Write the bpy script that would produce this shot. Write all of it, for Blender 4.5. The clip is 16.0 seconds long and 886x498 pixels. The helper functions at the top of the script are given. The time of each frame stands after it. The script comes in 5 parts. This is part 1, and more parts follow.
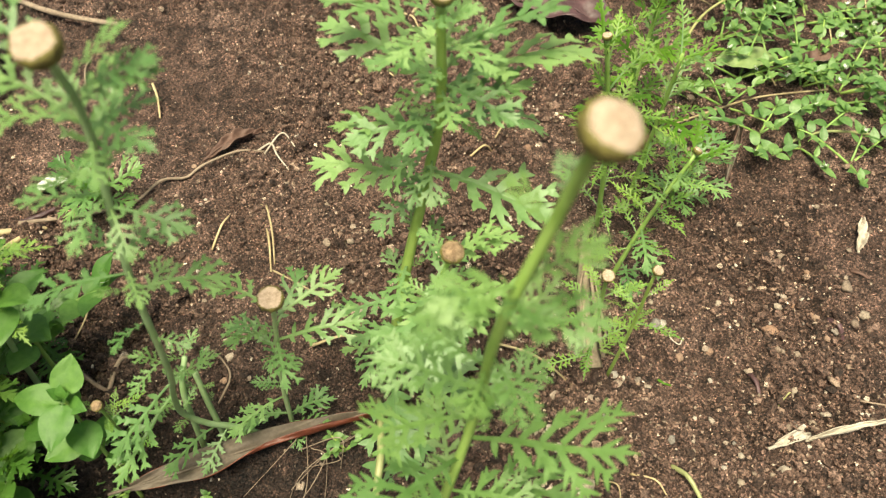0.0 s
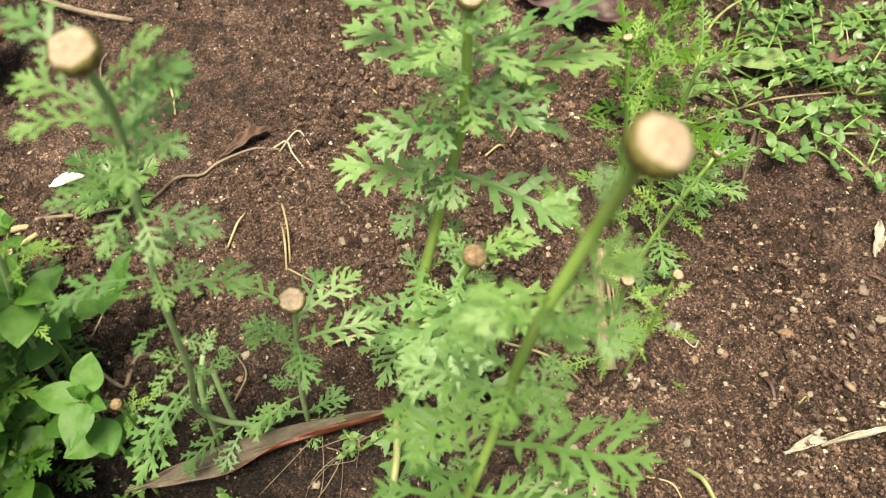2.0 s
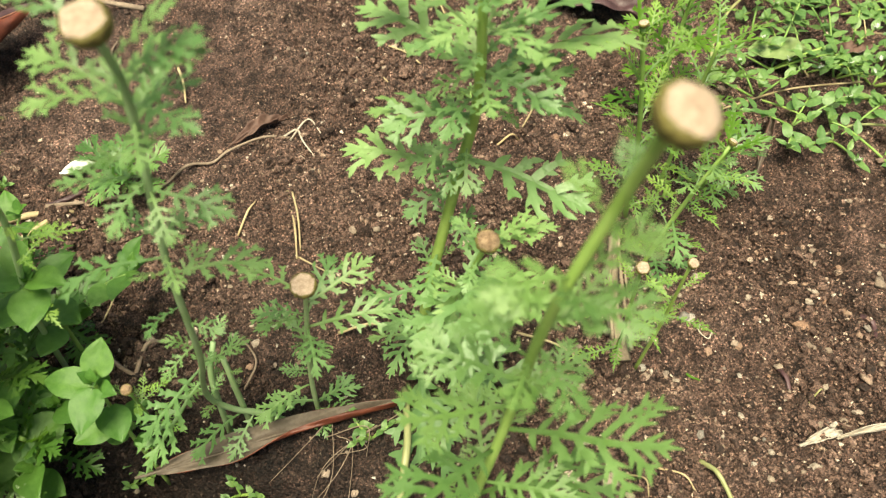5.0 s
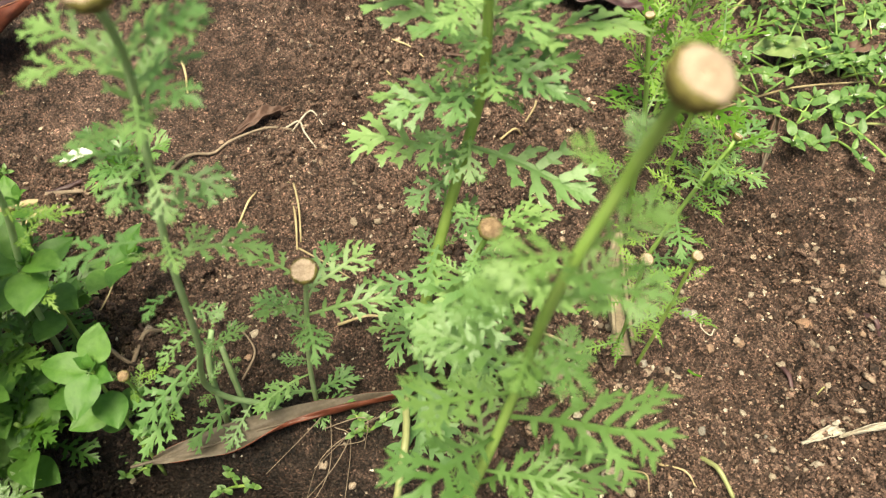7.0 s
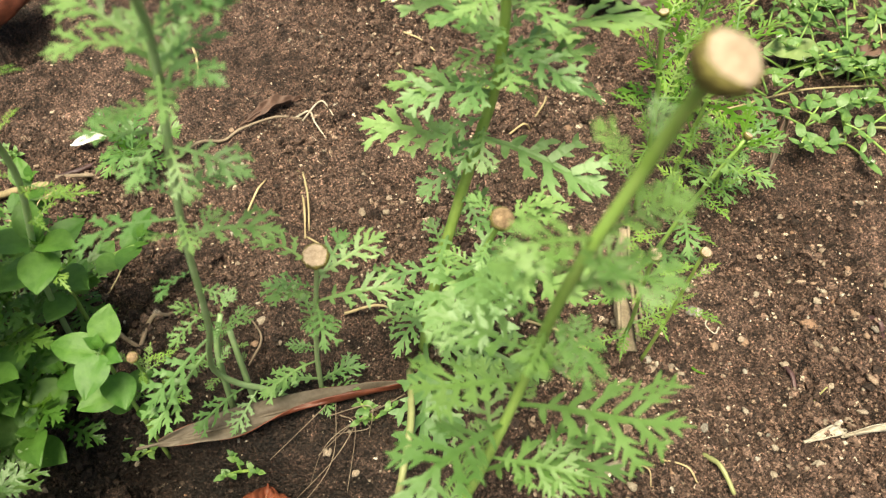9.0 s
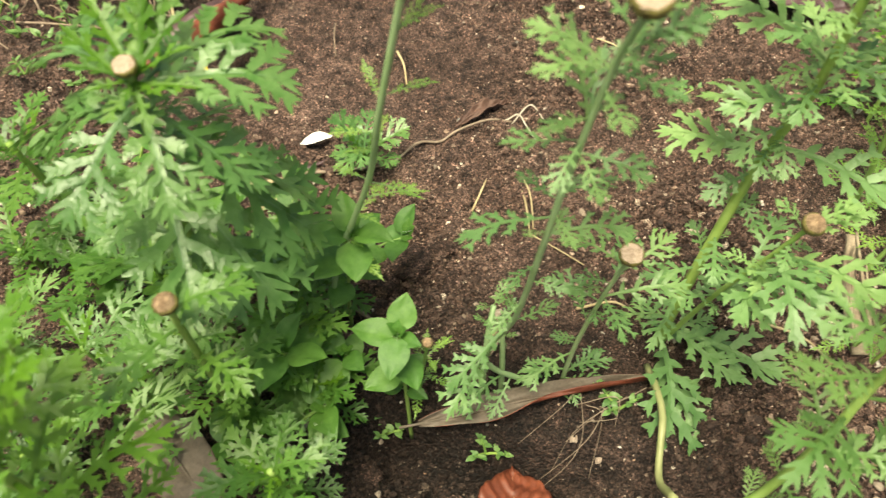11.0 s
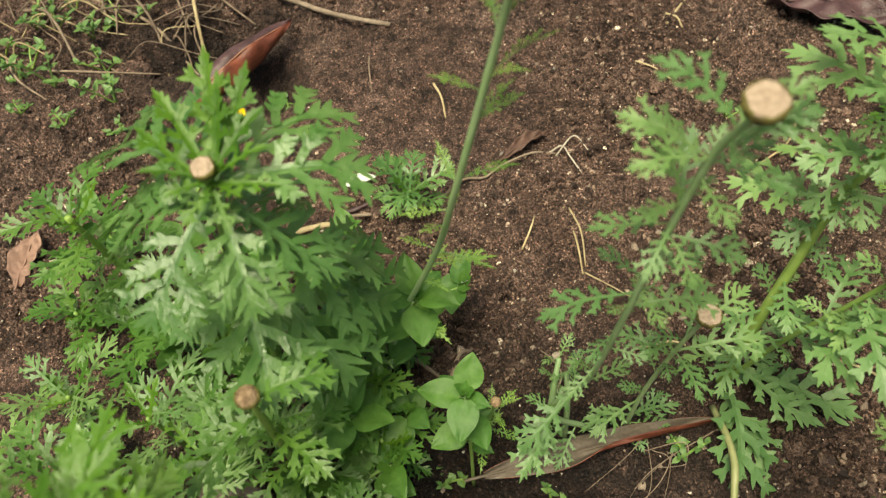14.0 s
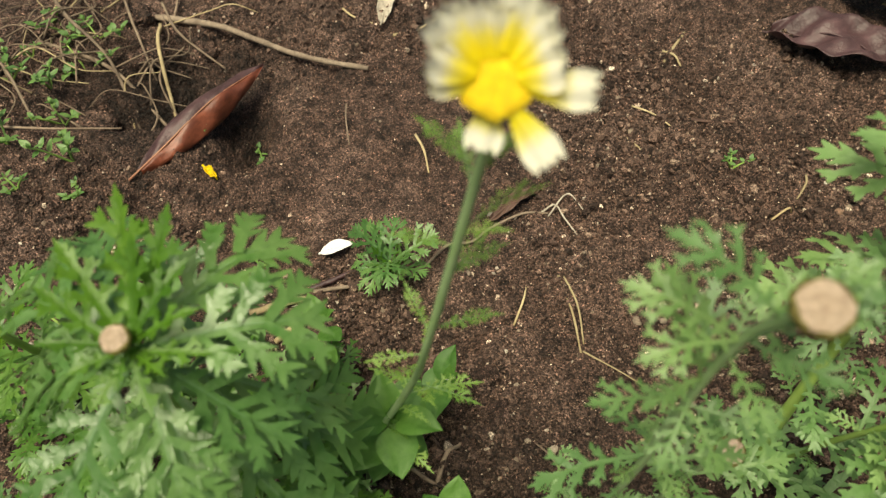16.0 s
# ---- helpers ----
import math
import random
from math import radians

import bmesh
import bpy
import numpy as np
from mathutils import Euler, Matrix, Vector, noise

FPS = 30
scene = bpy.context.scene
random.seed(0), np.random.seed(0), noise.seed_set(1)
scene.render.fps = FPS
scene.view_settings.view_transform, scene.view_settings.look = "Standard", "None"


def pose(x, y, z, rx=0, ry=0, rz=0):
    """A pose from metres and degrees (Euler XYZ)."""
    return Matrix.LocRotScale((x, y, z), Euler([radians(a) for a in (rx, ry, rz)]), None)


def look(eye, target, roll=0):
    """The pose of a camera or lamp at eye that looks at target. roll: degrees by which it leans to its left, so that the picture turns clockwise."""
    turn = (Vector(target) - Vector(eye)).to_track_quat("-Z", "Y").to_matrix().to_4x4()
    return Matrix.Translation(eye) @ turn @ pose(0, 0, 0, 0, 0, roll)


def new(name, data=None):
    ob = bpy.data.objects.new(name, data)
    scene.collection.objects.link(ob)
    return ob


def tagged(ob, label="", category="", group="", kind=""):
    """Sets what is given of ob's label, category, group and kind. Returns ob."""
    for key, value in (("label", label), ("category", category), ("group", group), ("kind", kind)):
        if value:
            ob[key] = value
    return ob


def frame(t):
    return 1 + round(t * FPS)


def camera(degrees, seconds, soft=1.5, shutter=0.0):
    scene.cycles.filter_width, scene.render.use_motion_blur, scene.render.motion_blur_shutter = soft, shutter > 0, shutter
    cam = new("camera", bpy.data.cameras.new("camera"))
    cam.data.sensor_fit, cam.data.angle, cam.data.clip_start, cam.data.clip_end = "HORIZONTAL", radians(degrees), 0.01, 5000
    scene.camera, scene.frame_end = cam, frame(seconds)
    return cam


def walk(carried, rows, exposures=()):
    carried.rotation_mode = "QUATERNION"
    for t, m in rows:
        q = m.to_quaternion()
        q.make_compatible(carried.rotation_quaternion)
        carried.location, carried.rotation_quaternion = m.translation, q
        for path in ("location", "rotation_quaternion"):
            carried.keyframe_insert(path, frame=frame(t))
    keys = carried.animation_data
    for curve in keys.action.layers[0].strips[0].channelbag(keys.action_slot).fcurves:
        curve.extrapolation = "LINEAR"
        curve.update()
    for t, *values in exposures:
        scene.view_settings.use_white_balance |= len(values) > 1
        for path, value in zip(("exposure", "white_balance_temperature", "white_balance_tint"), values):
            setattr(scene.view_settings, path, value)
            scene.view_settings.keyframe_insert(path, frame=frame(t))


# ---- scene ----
import itertools

cam = camera(62.0, 16.0, 1.2, 0.22)
PATH = [
    (0, (0.044, 0.081, 0.444), (0.081, 1.305, -1.137), 2.2),
    (0.5, (0.043, 0.083, 0.444), (0.07, 1.301, -1.143), 2.2),
    (1, (0.04, 0.083, 0.449), (0.064, 1.301, -1.138), 2.1),
    (1.5, (0.038, 0.084, 0.447), (0.064, 1.299, -1.142), 2.4),
    (2, (0.036, 0.084, 0.446), (0.061, 1.297, -1.144), 2.3),
    (2.5, (0.036, 0.084, 0.445), (0.057, 1.288, -1.152), 2.2),
    (3, (0.036, 0.084, 0.443), (0.052, 1.289, -1.153), 2.1),
    (3.5, (0.035, 0.085, 0.443), (0.05, 1.286, -1.156), 2.1),
    (4, (0.034, 0.084, 0.442), (0.048, 1.286, -1.156), 2.0),
    (4.5, (0.034, 0.084, 0.439), (0.046, 1.284, -1.16), 2.2),
    (5, (0.034, 0.083, 0.44), (0.037, 1.285, -1.158), 1.8),
    (5.2, (0.035, 0.083, 0.44), (0.032, 1.282, -1.161), 1.8),
    (7.5, (0.032, 0.078, 0.432), (0.042, 1.296, -1.154), 2.9),
    (8, (0.031, 0.077, 0.434), (0.047, 1.31, -1.141), 3.3),
    (8.2, (0.031, 0.077, 0.432), (0.046, 1.301, -1.149), 3.5),
    (10.3, (-0.008, 0.066, 0.432), (-0.088, 1.255, -1.174), 1.7),
    (10.5, (-0.032, 0.064, 0.437), (-0.135, 1.249, -1.171), 0.9),
    (11, (-0.091, 0.048, 0.451), (-0.247, 1.234, -1.152), -0.6),
    (11.5, (-0.135, 0.034, 0.461), (-0.334, 1.213, -1.143), -2.0),
    (12, (-0.142, 0.029, 0.463), (-0.362, 1.194, -1.148), -2.6),
    (12.5, (-0.134, 0.032, 0.459), (-0.353, 1.193, -1.156), -3.0),
    (13, (-0.132, 0.045, 0.459), (-0.344, 1.205, -1.157), -3.5),
    (13.5, (-0.123, 0.056, 0.459), (-0.33, 1.221, -1.153), -4.3),
    (14, (-0.12, 0.077, 0.468), (-0.319, 1.247, -1.142), -4.7),
    (14.5, (-0.122, 0.104, 0.474), (-0.312, 1.269, -1.14), -5.0),
    (15, (-0.121, 0.129, 0.47), (-0.303, 1.294, -1.145), -5.0),
    (15.5, (-0.115, 0.149, 0.466), (-0.294, 1.314, -1.15), -5.0),
    (16, (-0.119, 0.149, 0.46), (-0.305, 1.323, -1.148), -5.4),
]
walk(cam, [(t, look(eye, target, roll)) for t, eye, target, roll in PATH], [(0, 0.97, 8000, -2), (10.5, 1.0, 8000, -2), (12, 0.97, 8000, -2), (13.5, 0.67, 8000, -2), (14.5, 0.42, 8000, -2), (15.5, 0.64, 8000, -2), (16, 0.27, 8000, -2)])
cam.data.dof.use_dof, cam.data.dof.focus_distance, cam.data.dof.aperture_fstop = True, 0.50, 12.0

# ---- world, sun, exposure ----
world = bpy.data.worlds.new("overcast_sky")
scene.world = world
world.use_nodes = True
wn = world.node_tree
sky = wn.nodes.new("ShaderNodeTexSky")
sky.sky_type, sky.sun_disc = "NISHITA", False
sky.sun_elevation, sky.sun_rotation, sky.dust_density = radians(76), radians(-153), 4.0
wn.links.new(sky.outputs["Color"], wn.nodes["Background"].inputs["Color"])
wn.nodes["Background"].inputs["Strength"].default_value = 0.07
sun = new("sun", bpy.data.lights.new("sun", "SUN"))
sun.data.energy, sun.data.angle, sun.data.color = 4.0, radians(30), (1.0, 0.95, 0.87)
sun.matrix_world = look((-0.3, -0.3, 2.6), (0, 0.3, 0))


# ---- materials ----
def nodes_of(name):
    m = bpy.data.materials.new(name)
    m.use_nodes = True
    nt = m.node_tree
    return m, nt, nt.nodes["Principled BSDF"]


def add(nt, kind, **values):
    n = nt.nodes.new(kind)
    for key, value in values.items():
        n.inputs[key.replace("_", " ")].default_value = value
    return n


def ramp(nt, fac, stops):
    r = nt.nodes.new("ShaderNodeValToRGB")
    while len(r.color_ramp.elements) < len(stops):
        r.color_ramp.elements.new(0.5)
    for e, (p, c) in zip(r.color_ramp.elements, stops):
        e.position, e.color = p, (*c, 1)
    nt.links.new(fac, r.inputs["Fac"])
    return r.outputs["Color"]


def noise_tex(nt, scale, detail=4.0, rough=0.6, space="Object"):
    c = nt.nodes.new("ShaderNodeTexCoord")
    n = add(nt, "ShaderNodeTexNoise", Scale=scale, Detail=detail, Roughness=rough)
    nt.links.new(c.outputs[space], n.inputs["Vector"])
    return n.outputs["Fac"]


def mix(nt, a, b, fac, blend="MIX"):
    m = nt.nodes.new("ShaderNodeMix")
    m.data_type, m.blend_type = "RGBA", blend
    for value, slot in ((fac, 0), (a, 6), (b, 7)):
        if isinstance(value, bpy.types.NodeSocket):
            nt.links.new(value, m.inputs[slot])
        else:
            m.inputs[slot].default_value = value if slot == 0 else (*value, 1)
    return m.outputs[2]


def bump(nt, bsdf, fac, strength, distance):
    b = add(nt, "ShaderNodeBump", Strength=strength, Distance=distance)
    nt.links.new(fac, b.inputs["Height"])
    nt.links.new(b.outputs["Normal"], bsdf.inputs["Normal"])


def surface(name, dark, light, scale, rough=0.8, fine=0.0, bump_strength=0.3, depth=0.001, vary=0.0, gloss=0.5):
    """A two-scale mottled surface, with a little change from piece to piece."""
    m, nt, p = nodes_of(name)
    a = noise_tex(nt, scale)
    col = ramp(nt, a, ((0.3, dark), (0.7, light)))
    b = noise_tex(nt, fine or scale * 7, 3.0, 0.7)
    col = mix(nt, col, ramp(nt, b, ((0.3, (0.55, 0.55, 0.55)), (0.7, (1.3, 1.3, 1.3)))), 0.55, "MULTIPLY")
    if vary:
        info = nt.nodes.new("ShaderNodeObjectInfo")
        lo, hi = 1 - vary, 1 + vary
        col = mix(nt, col, ramp(nt, info.outputs["Random"], ((0, (lo, lo, lo)), (1, (hi, hi, hi)))), 1.0, "MULTIPLY")
    nt.links.new(col, p.inputs["Base Color"])
    p.inputs["Roughness"].default_value = rough
    p.inputs["Specular IOR Level"].default_value = gloss
    bump(nt, p, b, bump_strength, depth)
    return m


def foliage(name, dark, light, through_colour, translucence=0.38, rough=0.5, scale=60):
    m, nt, p = nodes_of(name)
    a = noise_tex(nt, scale, 3.0)
    info = nt.nodes.new("ShaderNodeObjectInfo")
    col = ramp(nt, a, ((0.25, dark), (0.75, light)))
    shift = ramp(nt, info.outputs["Random"], ((0, (0.64, 0.74, 0.70)), (0.5, (0.98, 1, 0.98)), (1, (1.18, 1.10, 1.02))))
    col = mix(nt, col, shift, 1.0, "MULTIPLY")
    nt.links.new(col, p.inputs["Base Color"])
    p.inputs["Roughness"].default_value = rough
    p.inputs["Specular IOR Level"].default_value = 0.6
    bump(nt, p, noise_tex(nt, scale * 4, 3.0), 0.15, 0.006 if scale < 20 else 0.0006)
    t = nt.nodes.new("ShaderNodeBsdfTranslucent")
    tc = mix(nt, col, through_colour, 0.5)
    nt.links.new(tc, t.inputs["Color"])
    s = nt.nodes.new("ShaderNodeMixShader")
    s.inputs[0].default_value = translucence
    nt.links.new(p.outputs[0], s.inputs[1])
    nt.links.new(t.outputs[0], s.inputs[2])
    nt.links.new(s.outputs[0], nt.nodes["Material Output"].inputs["Surface"])
    return m


def patch_tone(nt, col):
    """Darker soil in the strip where the plants are rooted and in the litter hollow, paler soil elsewhere."""
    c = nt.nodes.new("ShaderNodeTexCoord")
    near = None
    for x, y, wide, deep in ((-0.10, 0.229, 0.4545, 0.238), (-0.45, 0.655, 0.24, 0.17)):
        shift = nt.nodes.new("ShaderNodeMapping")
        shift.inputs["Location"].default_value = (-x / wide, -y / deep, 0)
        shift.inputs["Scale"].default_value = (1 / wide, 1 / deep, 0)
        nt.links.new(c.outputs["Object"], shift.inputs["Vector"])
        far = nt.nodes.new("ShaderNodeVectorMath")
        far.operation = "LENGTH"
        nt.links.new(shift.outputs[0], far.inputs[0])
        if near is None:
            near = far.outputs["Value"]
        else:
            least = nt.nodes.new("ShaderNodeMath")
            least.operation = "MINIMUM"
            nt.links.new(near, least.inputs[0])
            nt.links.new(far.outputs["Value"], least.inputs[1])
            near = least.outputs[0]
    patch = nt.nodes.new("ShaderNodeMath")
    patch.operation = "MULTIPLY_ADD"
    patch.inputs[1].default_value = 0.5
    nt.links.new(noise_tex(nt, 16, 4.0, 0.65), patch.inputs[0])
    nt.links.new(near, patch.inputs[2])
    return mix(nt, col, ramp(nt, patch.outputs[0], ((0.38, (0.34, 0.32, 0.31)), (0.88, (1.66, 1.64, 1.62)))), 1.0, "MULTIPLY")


def soil_material():
    m, nt, p = nodes_of("soil")
    big = noise_tex(nt, 8, 5.0, 0.6)
    mid = noise_tex(nt, 75, 5.0, 0.7)
    fine = noise_tex(nt, 650, 4.0, 0.75)
    coord = nt.nodes.new("ShaderNodeTexCoord")
    grains = add(nt, "ShaderNodeTexVoronoi", Scale=330.0)
    nt.links.new(coord.outputs["Object"], grains.inputs["Vector"])
    small = add(nt, "ShaderNodeTexVoronoi", Scale=800.0)
    nt.links.new(coord.outputs["Object"], small.inputs["Vector"])
    tone = nt.nodes.new("ShaderNodeSeparateColor")
    nt.links.new(small.outputs["Color"], tone.inputs[0])
    col = ramp(nt, big, ((0.30, (0.064, 0.039, 0.031)), (0.48, (0.116, 0.073, 0.061)), (0.66, (0.194, 0.132, 0.114))))
    col = mix(nt, col, ramp(nt, mid, ((0.39, (0.25, 0.24, 0.235)), (0.61, (1.45, 1.42, 1.39)))), 0.9, "MULTIPLY")
    col = mix(nt, col, ramp(nt, tone.outputs[0], ((0, (0.22, 0.21, 0.20)), (0.75, (1.1, 1.09, 1.08)), (0.92, (1.5, 1.47, 1.43)), (1, (3.2, 3.0, 2.8)))), 0.75, "MULTIPLY")
    col = mix(nt, col, ramp(nt, fine, ((0.42, (0.10, 0.095, 0.09)), (0.56, (1.15, 1.15, 1.15)), (0.72, (2.5, 2.4, 2.3)))), 0.85, "MULTIPLY")
    nt.links.new(patch_tone(nt, col), p.inputs["Base Color"])
    p.inputs["Roughness"].default_value = 0.7
    p.inputs["Specular IOR Level"].default_value = 0.4
    last = None
    for height_of, strength, distance, flip in ((mid, 1.0, 0.010, False), (grains.outputs["Distance"], 1.0, 0.0045, True), (small.outputs["Distance"], 0.9, 0.0016, True), (fine, 0.7, 0.0014, False)):
        b = add(nt, "ShaderNodeBump", Strength=strength, Distance=distance)
        b.invert = flip
        nt.links.new(height_of, b.inputs["Height"])
        if last:
            nt.links.new(last, b.inputs["Normal"])
        last = b.outputs["Normal"]
    nt.links.new(last, p.inputs["Normal"])
    return m


def crumb_material():
    """Soil crumbs, each with a shade of its own."""
    m, nt, p = nodes_of("soil_crumb")
    geo = nt.nodes.new("ShaderNodeNewGeometry")
    col = ramp(nt, geo.outputs["Random Per Island"], ((0, (0.022, 0.013, 0.010)), (0.5, (0.091, 0.055, 0.043)), (0.90, (0.154, 0.099, 0.079)), (0.97, (0.24, 0.175, 0.135)), (1, (0.55, 0.46, 0.38))))
    fine = noise_tex(nt, 700, 4.0, 0.75)
    col = mix(nt, col, ramp(nt, fine, ((0.40, (0.15, 0.145, 0.14)), (0.64, (1.8, 1.77, 1.73)))), 0.9, "MULTIPLY")
    nt.links.new(patch_tone(nt, col), p.inputs["Base Color"])
    p.inputs["Roughness"].default_value = 0.75
    bump(nt, p, fine, 0.9, 0.0016)
    return m


def grit_material():
    """Pale grit, from cream to rust and grey."""
    m, nt, p = nodes_of("grit")
    geo = nt.nodes.new("ShaderNodeNewGeometry")
    col = ramp(nt, geo.outputs["Random Per Island"], ((0, (0.20, 0.145, 0.11)), (0.35, (0.34, 0.27, 0.21)), (0.6, (0.30, 0.17, 0.11)), (0.8, (0.50, 0.43, 0.35)), (1, (0.66, 0.60, 0.52))))
    f = noise_tex(nt, 500, 4.0, 0.7)
    col = mix(nt, col, ramp(nt, f, ((0.35, (0.4, 0.37, 0.34)), (0.62, (1.15, 1.15, 1.15)))), 0.85, "MULTIPLY")
    nt.links.new(col, p.inputs["Base Color"])
    p.inputs["Roughness"].default_value = 0.7
    bump(nt, p, f, 0.5, 0.0006)
    return m


def stone_material():
    m, nt, p = nodes_of("pebble_stone")
    info = nt.nodes.new("ShaderNodeObjectInfo")
    col = ramp(nt, info.outputs["Random"], ((0, (0.30, 0.22, 0.17)), (0.3, (0.46, 0.38, 0.30)), (0.55, (0.55, 0.47, 0.39)), (0.75, (0.40, 0.23, 0.15)), (0.88, (0.30, 0.28, 0.25)), (1, (0.70, 0.64, 0.56))))
    f = noise_tex(nt, 3.5, 4.0, 0.7)
    col = mix(nt, col, ramp(nt, f, ((0.3, (0.5, 0.47, 0.44)), (0.7, (1.2, 1.2, 1.2)))), 0.8, "MULTIPLY")
    dirt = noise_tex(nt, 1.3, 3.0, 0.6)
    col = mix(nt, (0.14, 0.098, 0.073), col, ramp(nt, dirt, ((0.30, (0, 0, 0)), (0.46, (1, 1, 1)))))
    nt.links.new(col, p.inputs["Base Color"])
    p.inputs["Roughness"].default_value = 0.75
    bump(nt, p, f, 0.5, 0.15)
    return m


SOIL, CRUMB, STONE, GRIT = soil_material(), crumb_material(), stone_material(), grit_material()
LEAF = foliage("feathery_leaf", (0.100, 0.222, 0.058), (0.225, 0.370, 0.145), (0.21, 0.42, 0.075), 0.33, 0.36, 7)
LEAF_W = foliage("pale_cut_leaf", (0.125, 0.262, 0.070), (0.270, 0.425, 0.175), (0.23, 0.44, 0.08), 0.33, 0.4, 7)
# Darker, more saturated copy of the cut leaf: undergrowth shade mixed into its green.
LEAF_SHADED = foliage("shaded_low_leaf", (0.045, 0.132, 0.014), (0.125, 0.250, 0.050), (0.13, 0.37, 0.02), 0.25, 0.38, 7)
LEAF_L = foliage("pale_feathery_leaf", (0.110, 0.228, 0.050), (0.215, 0.358, 0.122), (0.23, 0.43, 0.07), 0.33, 0.42, 7)
LEAF_P = foliage("narrow_leaf", (0.160, 0.300, 0.050), (0.250, 0.410, 0.090), (0.26, 0.45, 0.05), 0.36, 0.45, 7)
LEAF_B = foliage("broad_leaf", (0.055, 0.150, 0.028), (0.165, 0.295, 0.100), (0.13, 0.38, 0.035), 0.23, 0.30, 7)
LEAF_Y = foliage("young_leaf", (0.066, 0.178, 0.012), (0.122, 0.262, 0.028), (0.16, 0.40, 0.015), 0.34, 0.42, 7)
RIB = foliage("leaf_rib", (0.17, 0.29, 0.10), (0.22, 0.36, 0.14), (0.22, 0.36, 0.08), 0.15)
RIB_B = foliage("broad_leaf_rib", (0.11, 0.22, 0.08), (0.15, 0.29, 0.11), (0.2, 0.36, 0.08), 0.2)
STEM = foliage("green_stem", (0.22, 0.37, 0.075), (0.34, 0.50, 0.15), (0.24, 0.40, 0.07), 0.12, 0.5, 90)
STEM_P = foliage("pale_green_stem", (0.33, 0.47, 0.20), (0.46, 0.58, 0.32), (0.28, 0.42, 0.12), 0.1, 0.5, 90)
STEM_Y = foliage("yellowing_stem", (0.27, 0.29, 0.12), (0.40, 0.39, 0.19), (0.35, 0.36, 0.1), 0.1, 0.5, 90)
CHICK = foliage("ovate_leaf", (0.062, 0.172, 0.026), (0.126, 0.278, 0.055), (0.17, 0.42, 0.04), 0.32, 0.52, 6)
CHICK_F = foliage("small_ovate_leaf", (0.095, 0.205, 0.050), (0.20, 0.335, 0.115), (0.18, 0.38, 0.06), 0.28, 0.4, 6)
INVOL = surface("bract_green_brown", (0.055, 0.040, 0.014), (0.24, 0.21, 0.055), 330, 0.6)
DISC = surface("dried_disc", (0.42, 0.30, 0.215), (0.70, 0.545, 0.42), 420, 0.85, 1500, 1.0, 0.0012)
DEADHEAD = surface("withered_head", (0.15, 0.09, 0.05), (0.44, 0.31, 0.19), 320, 0.85, 1200, 0.8, 0.001)
YELLOW = surface("yellow_disc", (0.75, 0.48, 0.01), (0.88, 0.66, 0.02), 400, 0.7, 1800, 0.8, 0.0006)
LITTER = surface("brown_leaf_grey_side", (0.090, 0.070, 0.054), (0.185, 0.145, 0.112), 40, 0.7, 400, 0.4, 0.0008)
LITTER_RED = surface("brown_leaf_red_side", (0.085, 0.022, 0.013), (0.23, 0.064, 0.034), 45, 0.45, 350, 0.4, 0.0008)
LITTER_DULL = surface("brown_leaf_dull", (0.065, 0.032, 0.024), (0.15, 0.085, 0.065), 60, 0.7, 400, 0.5, 0.001)
LITTER_VEIN = surface("leaf_vein", (0.30, 0.13, 0.08), (0.42, 0.2, 0.12), 80, 0.6)
PURPLE = surface("purple_dead_leaf", (0.035, 0.014, 0.016), (0.11, 0.058, 0.062), 40, 0.5, 200, 0.6, 0.002)
DRYWOOD = surface("dry_split_wood", (0.17, 0.125, 0.08), (0.42, 0.34, 0.24), 60, 0.85, 600, 0.7, 0.0012)
PINK = surface("pale_pink_dead_leaf", (0.20, 0.115, 0.09), (0.33, 0.20, 0.15), 40, 0.7, 300, 0.3, 0.0008)
STRAW = surface("straw", (0.32, 0.24, 0.13), (0.52, 0.42, 0.25), 60, 0.75, 700, 0.4, 0.0006, 0.25)
ROOT = surface("root_bark", (0.12, 0.082, 0.060), (0.30, 0.225, 0.165), 70, 0.85, 500, 0.6, 0.001, 0.2)
ROOT_PALE = surface("pale_root_bark", (0.15, 0.108, 0.08), (0.36, 0.28, 0.21), 70, 0.85, 500, 0.6, 0.001)
PALE = surface("pale_dry_leaf", (0.34, 0.29, 0.23), (0.56, 0.50, 0.42), 60, 0.8, 500, 0.4, 0.0008)
WHITE = surface("white_petal", (0.72, 0.72, 0.70), (0.86, 0.86, 0.84), 90, 0.5, 600, 0.2, 0.0003)

LEAF_FLAT = foliage("dusty_flat_leaf", (0.13, 0.20, 0.07), (0.24, 0.33, 0.13), (0.2, 0.36, 0.06), 0.2, 0.6, 80)


